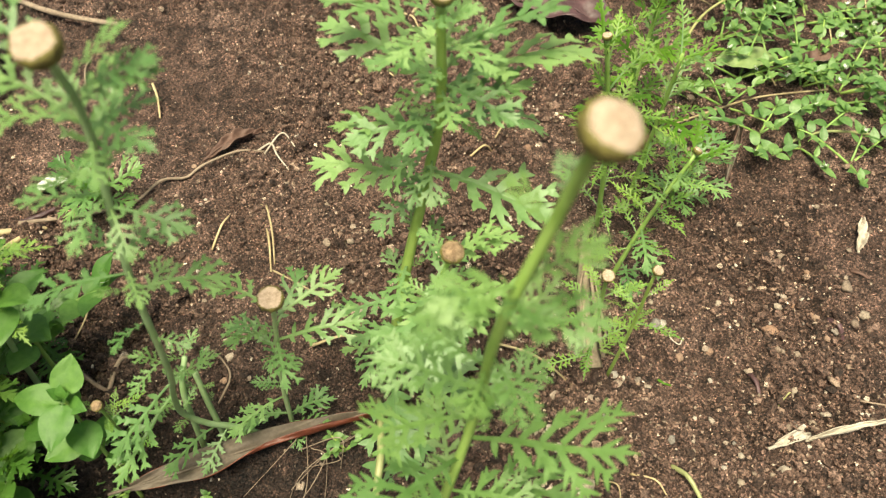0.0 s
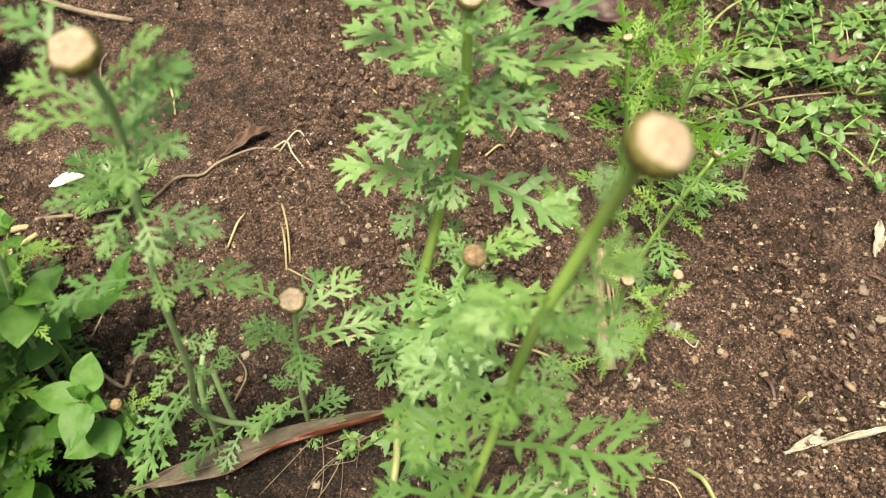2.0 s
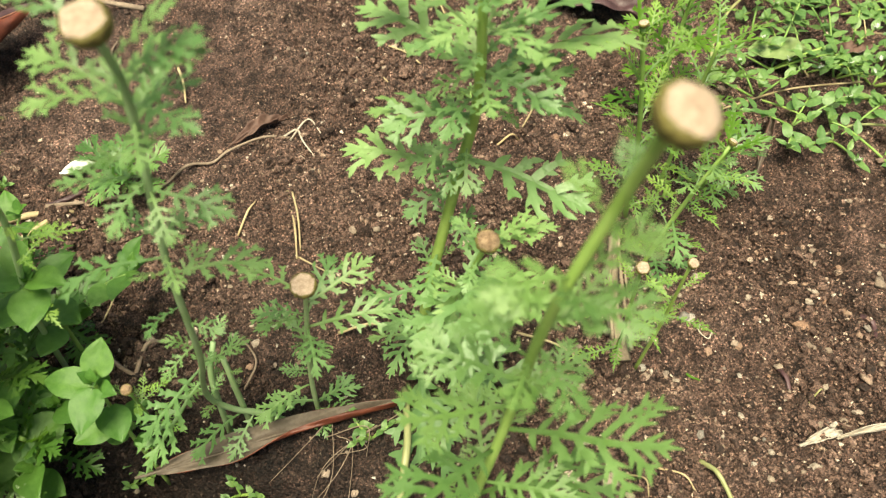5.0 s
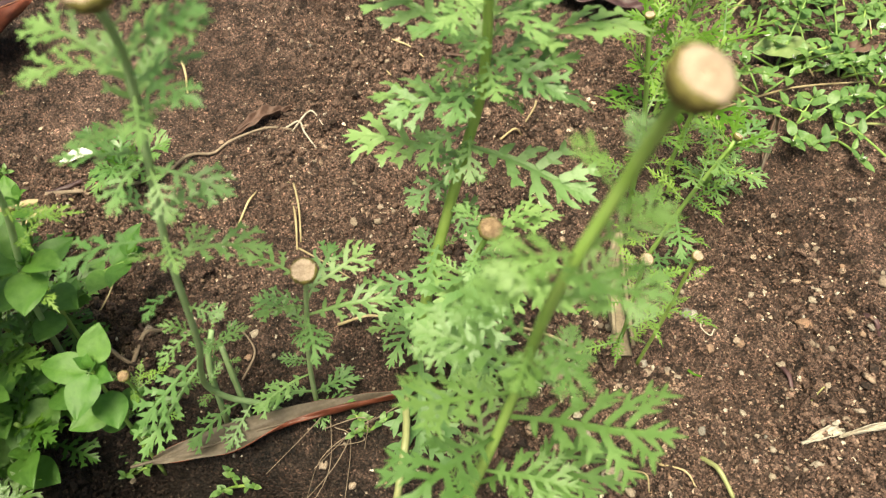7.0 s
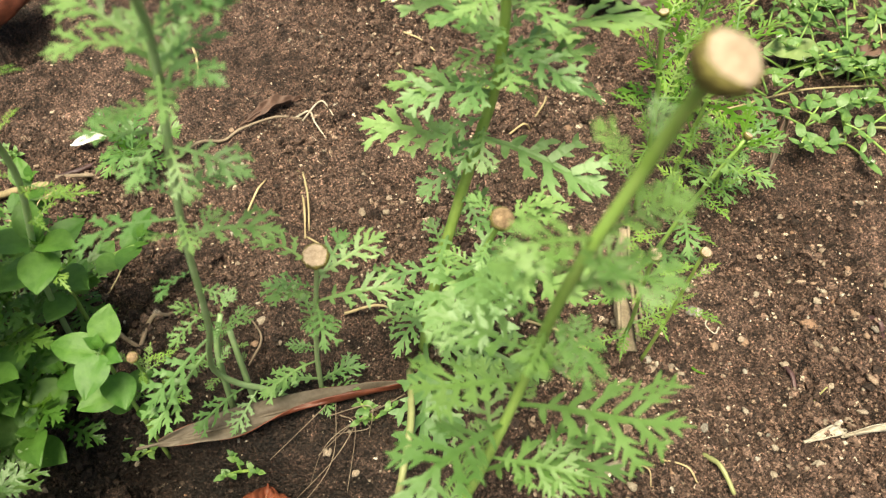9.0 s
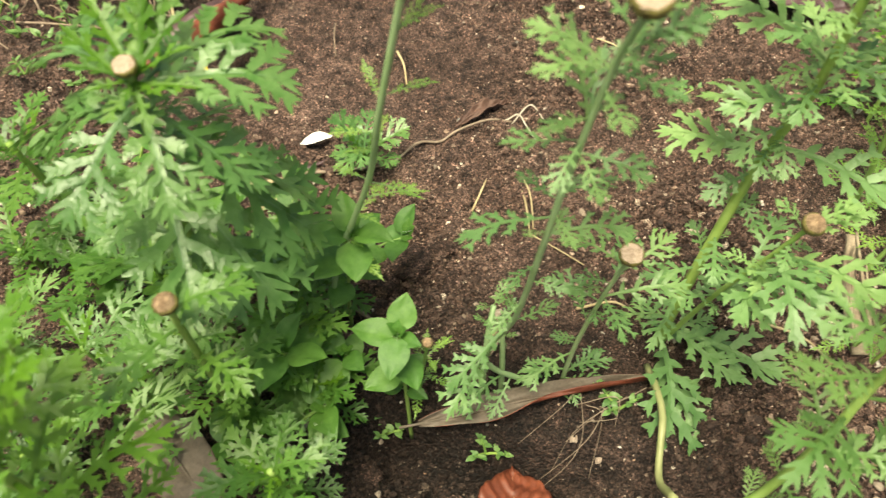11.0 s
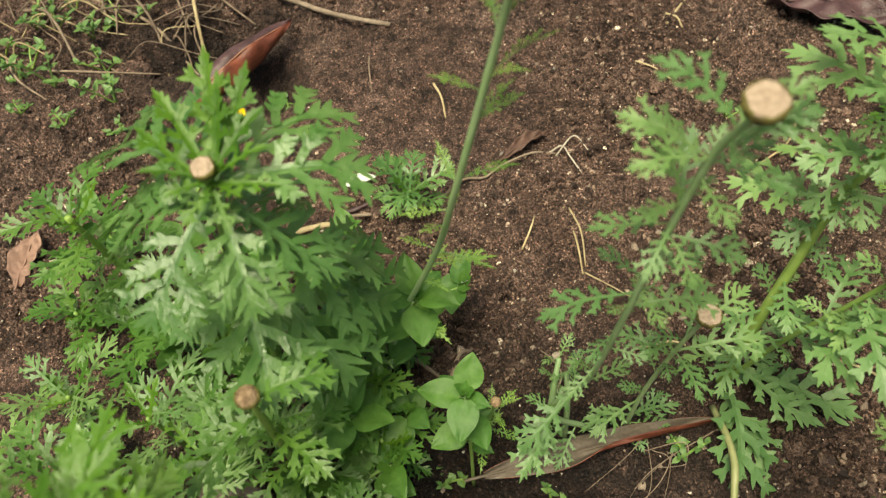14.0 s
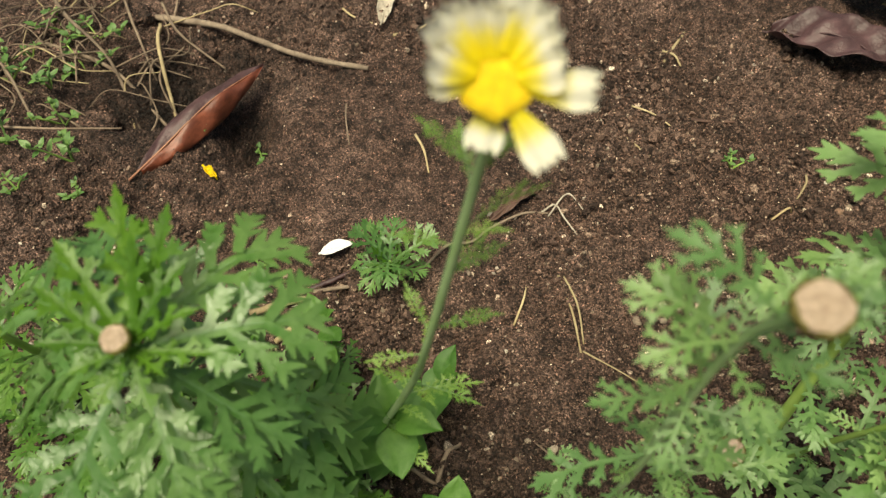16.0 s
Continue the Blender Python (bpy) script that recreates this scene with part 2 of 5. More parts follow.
def petal_material():
    """White ray floret with a yellow lower half."""
    m, nt, p = nodes_of("ray_floret")
    c = nt.nodes.new("ShaderNodeTexCoord")
    sep = nt.nodes.new("ShaderNodeSeparateXYZ")
    nt.links.new(c.outputs["Object"], sep.inputs[0])
    n = noise_tex(nt, 900, 2.0)
    mul = add(nt, "ShaderNodeMath")
    mul.operation = "MULTIPLY_ADD"
    mul.inputs[1].default_value = 0.003
    nt.links.new(n, mul.inputs[0])
    nt.links.new(sep.outputs["X"], mul.inputs[2])
    r = nt.nodes.new("ShaderNodeMapRange")
    r.inputs["From Min"].default_value, r.inputs["From Max"].default_value = 0.0105, 0.0165
    nt.links.new(mul.outputs[0], r.inputs["Value"])
    col = ramp(nt, r.outputs[0], ((0, (0.88, 0.74, 0.03)), (0.45, (0.88, 0.79, 0.16)), (1, (0.88, 0.86, 0.74))))
    nt.links.new(col, p.inputs["Base Color"])
    p.inputs["Roughness"].default_value = 0.55
    t = nt.nodes.new("ShaderNodeBsdfTranslucent")
    nt.links.new(col, t.inputs["Color"])
    s = nt.nodes.new("ShaderNodeMixShader")
    s.inputs[0].default_value = 0.4
    nt.links.new(p.outputs[0], s.inputs[1])
    nt.links.new(t.outputs[0], s.inputs[2])
    nt.links.new(s.outputs[0], nt.nodes["Material Output"].inputs["Surface"])
    return m


PETAL = petal_material()


# ---- ground ----
def gauss(x, y, cx, cy, rx, ry):
    return math.exp(-((x - cx) / rx) ** 2 - ((y - cy) / ry) ** 2)


def roughness_at(x, y):
    """Where the soil is crumbly (1) and where rain has beaten it smooth (0)."""
    return max(0.0, min(1.0, 0.55 + 1.5 * noise.noise(Vector((x * 8, y * 8, 9.4)))))


def height(x, y):
    """Height of the soil: gentle mounds, two hollows, and clods."""
    if abs(x) > 2.5 or abs(y) > 3:
        return 0.0
    h = 0.010 * noise.noise(Vector((x * 5, y * 5, 3.1)))
    h += 0.0055 * noise.noise(Vector((x * 19, y * 19, 7.7)))
    rough = 0.45 + 0.95 * roughness_at(x, y)
    h += rough * 0.0050 * noise.noise(Vector((x * 50, y * 50, 1.3)))
    for size, deep, seed in ((40, 0.0115, 9.0), (95, 0.0095, 0.0), (210, 0.0060, 4.0)):
        near = noise.voronoi(Vector((x * size, y * size, seed)))[0]
        h += rough * deep * (0.5 - near[0] * near[0])
    h -= 0.055 * gauss(x, y, -0.152, 0.238, 0.034, 0.017)
    h -= 0.020 * gauss(x, y, -0.10, 0.185, 0.13, 0.048)
    h -= 0.050 * gauss(x, y, -0.09, 0.216, 0.10, 0.018)
    h -= 0.030 * gauss(x, y, -0.46, 0.70, 0.10, 0.07)
    h -= 0.060 * gauss(x, y, -0.362, 0.612, 0.024, 0.040)
    h -= 0.055 * gauss(x, y, -0.500, 0.640, 0.045, 0.022)
    h -= 0.040 * gauss(x, y, -0.445, 0.665, 0.025, 0.025)
    h += 0.012 * gauss(x, y, -0.02, 0.50, 0.16, 0.12)
    h -= 0.010 * gauss(x, y, 0.22, 0.33, 0.05, 0.03)
    return h


def graded(lo, hi, step, far):
    inner = list(np.arange(lo, hi + 1e-6, step))
    out, d = [], step
    p = hi
    while p < far:
        d *= 1.35
        p += d
        out.append(p)
    back, d, p = [], step, lo
    while p > -far:
        d *= 1.35
        p -= d
        back.append(p)
    return back[::-1] + inner + out


def shade_smooth(me):
    me.polygons.foreach_set("use_smooth", [True] * len(me.polygons))


def build_ground():
    xs, ys = graded(-0.70, 0.54, 0.0021, 200), graded(0.13, 0.85, 0.0021, 200)
    verts = [(x, y, height(x, y)) for y in ys for x in xs]
    n = len(xs)
    faces = [(j * n + i, j * n + i + 1, (j + 1) * n + i + 1, (j + 1) * n + i) for j in range(len(ys) - 1) for i in range(n - 1)]
    me = bpy.data.meshes.new("ground")
    me.from_pydata(verts, [], faces)
    shade_smooth(me)
    me.materials.append(SOIL)
    return tagged(new("ground", me), "bare dark brown garden soil, moist and crumbly, with small stones", "soil", kind="structure")


ground = build_ground()


# ---- mesh helpers ----
def thing(name, place, label, category, group=""):
    ob = new(name)
    ob.location = place
    return tagged(ob, label, category, group)


def part(name, me, parent, m=None, label=""):
    ob = new(name, me)
    ob.parent = parent
    if m is not None:
        ob.matrix_basis = m
    if label:
        tagged(ob, label)
    return ob


def mesh(name, verts, faces, mats, slots=None, smooth=True):
    me = bpy.data.meshes.new(name)
    me.from_pydata([tuple(v) for v in verts], [], faces)
    for m in mats:
        me.materials.append(m)
    if slots:
        me.polygons.foreach_set("material_index", slots)
    if smooth:
        shade_smooth(me)
    return me


def curve(points, n=6):
    """Points along a smooth line through the given ones."""
    P = [Vector(p) for p in points]
    P = [2 * P[0] - P[1]] + P + [2 * P[-1] - P[-2]]
    out = []
    for i in range(1, len(P) - 2):
        a, b, c, d = P[i - 1:i + 3]
        for k in range(n):
            u = k / n
            out.append(0.5 * (2 * b + (c - a) * u + (2 * a - 5 * b + 4 * c - d) * u * u + (3 * b - a - 3 * c + d) * u ** 3))
    return out + [P[-2]]


def tube(name, points, r0, r1, mat, sides=8, n=6, rough=0.06, seed=0, flat=1.0):
    """A tapered stalk along the points, its skin a little uneven; flat below 1 presses it down."""
    rng = random.Random(seed)
    line = curve(points, n)
    verts, faces = [], []
    last = Vector((0.3, 0.9, 0.1))
    for i, p in enumerate(line):
        t = (line[min(i + 1, len(line) - 1)] - line[max(i - 1, 0)]).normalized()
        u = (last - t * last.dot(t)).normalized()
        last = u
        v = t.cross(u)
        r = r0 + (r1 - r0) * i / (len(line) - 1)
        for k in range(sides):
            a = 2 * math.pi * k / sides
            d = r * (1 + rng.uniform(-rough, rough) + 0.05 * (k % 2))
            o = u * math.cos(a) * d + v * math.sin(a) * d
            o.z *= flat
            verts.append(p + o)
    for i in range(len(line) - 1):
        for k in range(sides):
            a, b = i * sides + k, i * sides + (k + 1) % sides
            faces.append((a, b, b + sides, a + sides))
    faces.append(tuple(range(sides))[::-1])
    faces.append(tuple(range(len(verts) - sides, len(verts))))
    return mesh(name, verts, faces, [mat])


def turned(direction, up=(0, 0, 1), roll=0.0):
    """A turn that lays x along the direction and keeps z as near up as it can."""
    x = Vector(direction).normalized()
    z = Vector(up) - x * x.dot(Vector(up))
    if z.length < 1e-3:
        z = Vector((0, -1, 0)) - x * x.dot(Vector((0, -1, 0)))
    z.normalize()
    y = z.cross(x)
    m = Matrix((x, y, z)).transposed().to_4x4()
    return m @ Matrix.Rotation(roll, 4, "X")


def heading(azimuth, elevation):
    a, e = radians(azimuth), radians(elevation)
    return Vector((math.cos(a) * math.cos(e), math.sin(a) * math.cos(e), math.sin(e)))


# ---- leaf shapes ----
class Sheet:
    """Collects strips of leaf blade that follow one bent midrib."""

    def __init__(self, droop, fold, seed):
        self.v, self.f, self.s = [], [], []
        self.droop, self.fold, self.rng = droop, fold, random.Random(seed)
        self.wave, self.tip = self.rng.uniform(0, 6), self.rng.uniform(0.06, 0.26)

    def bend(self, x, y, lift=0.0):
        z = self.droop * 4 * x * (1 - x) + self.fold * abs(y) - 0.55 * abs(y) ** 2 + lift
        z += 0.012 * math.sin(9 * x + self.wave) - self.tip * x * x + 0.05 * y * math.sin(6 * x + self.wave * 2)
        return (x, y, z)

    def strip(self, a, b, w0, w1, wm, bow, slot, n=4, lift=0.0, rise=0.0):
        """A strip from a to b: width w0 at its foot, wm in its middle, w1 at its tip; bow curves it forward."""
        a, b = Vector(a), Vector(b)
        d = b - a
        side = Vector((-d.y, d.x)).normalized()
        start = len(self.v)
        for i in range(n + 1):
            u = i / n
            c = a + d * u + Vector((1, 0)) * bow * u * (1 - u) * -1
            w = w0 * (1 - u) ** 2 + 2 * wm * u * (1 - u) + w1 * u * u
            for k in (-1, 0, 1):
                p = c + side * w * k
                self.v.append(self.bend(p.x, p.y, lift + rise * u - (0.10 * w if k == 0 else 0)))
        for i in range(n):
            for k in range(2):
                q = start + i * 3 + k
                self.f.append((q, q + 1, q + 4, q + 3))
                self.s.append(slot)


def feather_leaf(name, pairs, span, lobe, rachis, teeth, droop, fold, seed, blade, rib, tooth=0.36):
    """A flat, deeply cut leaf one unit long: a winged midrib and forward-leaning lobes in pairs, longest past its middle, each ending in pointed teeth."""
    sh = Sheet(droop, fold, seed)
    rng = sh.rng
    layer = itertools.count(1)

    def piece(a, b, w0, wm, w1, bow=0.0, n=4, rise=0.0, base=0.0):
        sh.strip(a, b, w0, w1, wm, bow, 0, n, base + 0.0007 * next(layer), rise)

    piece((0.05, 0), (0.90, 0), rachis * 0.45, rachis * 1.25, rachis * 0.5, 0, 10)
    sh.strip((0, 0), (0.86, 0), 0.015, 0.003, 0.011, 0, 1, 10, 0.006)
    piece((0.72, 0), (1.0, 0), lobe * 0.8, lobe * 1.45, lobe * 0.10)
    for x, r in ((0.78, 0.50), (0.87, 0.34)):
        for side in (-1, 1):
            r2, a2 = span * r * rng.uniform(0.8, 1.15), side * radians(rng.uniform(32, 46))
            piece((x, 0), (x + r2 * math.cos(a2), r2 * math.sin(a2)), lobe * 0.75, lobe * 0.85, lobe * 0.10, 0, 3)
    for i in range(pairs):
        u = (i + 0.5) / pairs
        for side in (-1, 1):
            x0 = 0.15 + 0.60 * u + rng.uniform(-0.022, 0.022) + 0.02 * side
            full = 0.24 + 0.76 * min(1.0, u * 1.45) * (1 - 0.30 * max(0.0, u - 0.72) / 0.28)
            reach = span * full * rng.uniform(0.85, 1.12)
            ang = radians(66 - 26 * u + rng.uniform(-6, 6))
            rise = reach * rng.uniform(-0.16, 0.22)
            base = rng.uniform(-0.006, 0.006)
            a = Vector((x0, side * rachis * 0.3))
            b = a + Vector((math.cos(ang), side * math.sin(ang))) * reach
            piece(a, b, lobe * 0.72, lobe * 1.2, lobe * 0.10, 0.12 * reach, 5, rise, base)
            if full < 0.45:
                continue
            for k in range(teeth):
                w = 0.38 + 0.42 * k / max(1, teeth - 1) if teeth > 1 else 0.55
                for s2 in (-1, 1):
                    if rng.random() < 0.08:
                        continue
                    r = (reach * tooth * (1 - 0.30 * k / teeth) + lobe * 0.9) * rng.uniform(0.8, 1.15)
                    a2 = side * ang + s2 * radians(rng.uniform(32, 46))
                    p = a.lerp(b, w) - Vector((0.12 * reach * w * (1 - w), 0))
                    piece(p, p + Vector((math.cos(a2), math.sin(a2))) * r, lobe * 0.62, lobe * 0.78, lobe * 0.08, 0, 3, r * rng.uniform(-0.12, 0.18), base + rise * w)
    return mesh(name, sh.v, sh.f, [blade, rib], sh.s)


def ovate_leaf(name, width, droop, fold, seed, blade, rib, stalk=0.12):
    """A smooth egg-shaped leaf with a pointed tip and a short stalk."""
    rng = random.Random(seed)
    verts, faces, slots = [], [], []
    n, m = (12, 6) if blade == CHICK else (8, 4)
    for i in range(n + 1):
        u = i / n
        x = stalk + (1 - stalk) * u
        w = width * 1.9 * (u + 0.03) ** 0.55 * (1 - u) ** 0.95 * 1.12 if u < 1 else 0.002
        for k in range(m + 1):
            v = 2 * k / m - 1
            y = v * w
            z = droop * 4 * x * (1 - x) + fold * abs(y) - 0.5 * y * y + 0.012 * math.sin(9 * u + 4 * v + seed) - 0.012 * math.exp(-(v * 5) ** 2)
            verts.append((x, y, z))
    for i in range(n):
        for k in range(m):
            a = i * (m + 1) + k
            faces.append((a, a + 1, a + m + 2, a + m + 1))
            slots.append(0)
    s = len(verts)
    for x, w in ((0, 0.016), (stalk + 0.03, 0.014)):
        for y, z in ((-w, 0), (0, w), (w, 0), (0, -w)):
            verts.append((x, y, z + droop * 4 * x * (1 - x)))
    for k in range(4):
        faces.append((s + k, s + (k + 1) % 4, s + 4 + (k + 1) % 4, s + 4 + k))
        slots.append(1)
    return mesh(name, verts, faces, [blade, rib], slots)


BENDS = ((0.07, 0.12), (0.04, 0.06), (0.12, 0.16), (0.0, 0.2), (0.10, 0.05), (-0.04, 0.1))
FEATHER = [feather_leaf("leaf", 4, 0.30, 0.031, 0.028, 2, d, f, 11 + i, LEAF, RIB, 0.27) for i, (d, f) in enumerate(BENDS)]
THIN = [feather_leaf("leaf", 7, 0.17, 0.017, 0.017, 1, d, f, 31 + i, LEAF_P, RIB) for i, (d, f) in enumerate(BENDS[:4])]
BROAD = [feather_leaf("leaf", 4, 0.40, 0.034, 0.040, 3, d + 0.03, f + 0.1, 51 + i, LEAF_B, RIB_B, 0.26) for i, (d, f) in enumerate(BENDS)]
LOW = [feather_leaf("leaf", 4, 0.36, 0.038, 0.042, 2, d + 0.03, f + 0.1, 101 + i, LEAF_SHADED, LEAF_SHADED, 0.26) for i, (d, f) in enumerate(BENDS)]
LIGHT = [feather_leaf("leaf", 5, 0.33, 0.025, 0.028, 3, d, f, 41 + i, LEAF_L, LEAF_L, 0.32) for i, (d, f) in enumerate(BENDS)]
FRESH = [feather_leaf("leaf", 4, 0.32, 0.034, 0.040, 2, d, f, 61 + i, LEAF_Y, LEAF_Y, 0.28) for i, (d, f) in enumerate(BENDS)]
YOUNG = [feather_leaf("leaf", 3, 0.22, 0.040, 0.050, 1, d, f, 71 + i, LEAF_Y, LEAF_Y) for i, (d, f) in enumerate(((-0.05, 0.3), (0.04, 0.4), (-0.10, 0.2)))]
WIDE = [feather_leaf("leaf", 4, 0.33, 0.038, 0.036, 2, d, f, 81 + i, LEAF_W, RIB, 0.24) for i, (d, f) in enumerate(BENDS)]
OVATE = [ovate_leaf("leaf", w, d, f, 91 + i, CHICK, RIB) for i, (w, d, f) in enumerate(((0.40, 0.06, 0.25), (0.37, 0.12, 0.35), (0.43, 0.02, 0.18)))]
SMALL_OVATE = [ovate_leaf("leaf", w, d, f, 96 + i, CHICK_F, CHICK_F) for i, (w, d, f) in enumerate(((0.30, 0.08, 0.2), (0.26, 0.02, 0.3), (0.33, 0.15, 0.1)))]


# ---- flower heads ----
def seed_head_meshes(r, disc_mat, seed, dome=0.46):
    """A cup of overlapping bracts and the pale flat dome of a head that has dropped its petals."""
    rng = random.Random(seed)
    verts, faces = [], []
    ring = 18
    prof = ((0.22, -0.95), (0.62, -0.82), (0.93, -0.45), (1.04, -0.05), (1.0, 0.22), (0.88, 0.30))
    for i, (rad, z) in enumerate(prof):
        for k in range(ring):
            a = 2 * math.pi * k / ring
            b = rad * (1 + 0.05 * math.cos(9 * a + i * 2.1) + rng.uniform(-0.02, 0.02))
            verts.append((r * b * math.cos(a), r * b * math.sin(a), r * z))
    for i in range(len(prof) - 1):
        for k in range(ring):
            a, b = i * ring + k, i * ring + (k + 1) % ring
            faces.append((a, b, b + ring, a + ring))
    faces.append(tuple(range(ring))[::-1])
    cup = mesh("involucre", verts, faces, [INVOL])
    verts, faces = [(0, 0, r * dome)], []
    rings = 7
    for i in range(1, rings + 1):
        u = i / rings
        for k in range(ring):
            a = 2 * math.pi * (k + 0.5 * (i % 2)) / ring
            z = dome - (dome - 0.26) * u ** 3 + rng.uniform(-0.045, 0.045)
            e = 0.93 * u * (1 + (rng.uniform(-0.07, 0.05) if i == rings else 0))
            verts.append((r * e * math.cos(a), r * e * math.sin(a), r * z))
    for k in range(ring):
        faces.append((0, 1 + k, 1 + (k + 1) % ring))
    for i in range(rings - 1):
        for k in range(ring):
            a, b = 1 + i * ring + k, 1 + i * ring + (k + 1) % ring
            faces.append((a, a + ring, b + ring, b))
    return cup, mesh("disc", verts, faces, [disc_mat])


def seed_head(parent, place, direction, r, disc_mat=None, seed=0):
    cup, disc = seed_head_meshes(r, disc_mat or DISC, seed, 0.85 if disc_mat else 0.46)
    m = Matrix.Translation(place) @ Vector(direction).to_track_quat("Z", "Y").to_matrix().to_4x4()
    head = part("flower_head", cup, parent, m, "spent flower head, petals fallen")
    part("disc", disc, head, None, "pale dry disc")
    return head


def along(line, s):
    f = max(0.0, min(1.0, s)) * (len(line) - 1)
    i = min(int(f), len(line) - 2)
    return line[i].lerp(line[i + 1], f - i)


def leaf_on(parent, shapes, place, direction, length, rng, width=1.0):
    m = Matrix.Translation(place) @ turned(direction, (0, 0, 1), rng.uniform(-0.3, 0.3)) @ Matrix.Diagonal((length, length * width, length, 1))
    return part("leaf", rng.choice(shapes), parent, m)


def stalk_plant(name, stem, r0, r1, leaves, shapes, label, seed, frills=0, stem_mat=None, head=0.0, head_dir=None, head_mat=None, width=1.0, category="garland chrysanthemum", group="chrysanthemum plants"):
    """A plant with a bending main stalk and leaves in rows of height along it, heading, rise and length."""
    rng = random.Random(seed)
    base = Vector(stem[0])
    ob = thing(name, base, label, category, group)
    pts = [Vector(p) - base for p in stem]
    pts[0].z = min(pts[0].z, height(base.x, base.y) - base.z - 0.002)
    line = curve(pts, 12)
    part("stem", tube("stem", pts, r0, r1, stem_mat or STEM, 10, 6, 0.05, seed), ob)
    for s, azimuth, rise, length in leaves:
        leaf_on(ob, shapes, along(line, s), heading(azimuth, rise), length, rng, width)
    for i in range(frills):
        s = 0.25 + 0.60 * (i + rng.random()) / frills
        leaf_on(ob, shapes, along(line, s), heading(rng.uniform(0, 360), rng.uniform(0, 50)), rng.uniform(0.012, 0.024), rng)
    if head:
        d = head_dir or (line[-1] - line[-4])
        seed_head(ob, line[-1] + Vector(d).normalized() * head * 0.85, d, head, head_mat, seed)
    return ob


# ---- the tall plants ----
stalk_plant("chrysanthemum_plant", [(-.060, .275, .002), (-.073, .272, .016), (-.086, .267, .032), (-.095, .264, .052), (-.090, .258, .085), (-.080, .251, .125), (-.072, .246, .20), (-.068, .247, .235), (-.060, .247, .29), (-.055, .236, .322)],
            0.0019, 0.0013, [(0.89, 163, 25, 0.034), (0.91, 47, 40, 0.02), (0.87, 61, 41, 0.02), (0.88, 17, 26, 0.024), (0.84, 44, 29, 0.016), (0.82, -174, 11, 0.031), (0.82, -116, -11, 0.024), (0.75, 18, 20, 0.025), (0.7, -166, 0, 0.042),
                             (0.67, 8, 10, 0.039), (0.63, -134, -1, 0.02), (0.54, 24, 26, 0.027), (0.52, -135, -20, 0.049), (0.58, -133, -9, 0.023), (0.18, -132, -5, 0.041), (0.14, -111, -5, 0.032), (0.83, 113, 45, 0.039), (0.83, 83, 45, 0.033),
                             (0.89, -29, 11, 0.028), (0.81, -16, 0, 0.031), (0.81, -61, -19, 0.023), (0.91, 6, 30, 0.029), (0.71, -60, 5, 0.02), (0.65, 60, 25, 0.023), (0.74, 150, 20, 0.022), (0.61, -20, 10, 0.02), (0.84, -150, 20, 0.023),
                             (0.93, -80, 20, 0.016), (0.95, 152, 35, 0.034), (0.95, 22, 45, 0.026), (0.92, 8, 25, 0.03), (0.89, -160, 18, 0.03), (0.87, -70, 10, 0.024), (0.45, -118, -5, 0.052),
                             (0.3, 150, 20, 0.02)],
            FEATHER, "tall feathery-leaved plant with a spent beige flower head", 1, 8, STEM_P, head=0.0063, head_dir=(-0.05, -0.35, 1))
stalk_plant("chrysanthemum_plant", [(-.042, .282, 0), (-.040, .280, .05), (-.034, .276, .11), (-.028, .27, .158)],
            0.0016, 0.0011, [(0.69, 6, 21, 0.047), (0.65, 160, 10, 0.034), (0.88, 40, 14, 0.041), (0.93, 158, 14, 0.036), (0.69, -71, 20, 0.034), (0.28, -139, 0, 0.040), (0.07, 38, 22, 0.030),
                             (0.03, -10, 30, 0.028), (0.78, 71, 15, 0.036), (0.74, -146, 30, 0.030), (0.5, 120, 20, 0.026), (0.12, 190, 10, 0.03), (0.10, -158, 16, 0.036), (0.09, 8, 38, 0.034), (0.06, -70, 12, 0.024)],
            FEATHER, "short feathery-leaved plant with one small spent flower head", 2, 5, STEM_P, head=0.0060, head_dir=(0.0, -0.3, 1))
for foot, mid, tip, seed in (((-.082, .270, .026), (-.084, .274, .045), (-.087, .280, .070), 16), ((-.095, .265, .050), (-.094, .272, .06), (-.092, .286, .078), 17)):
    stalk_plant("chrysanthemum_shoot", [foot, mid, tip], 0.0019, 0.0016, [(0.98, 60, 45, 0.018), (0.95, -150, 40, 0.014), (0.75, -10, 40, 0.011), (0.7, 170, 35, 0.012), (0.45, 90, 30, 0.009)],
                FEATHER, "short cut green shoot with a few small leaves", seed, 0, STEM_P)
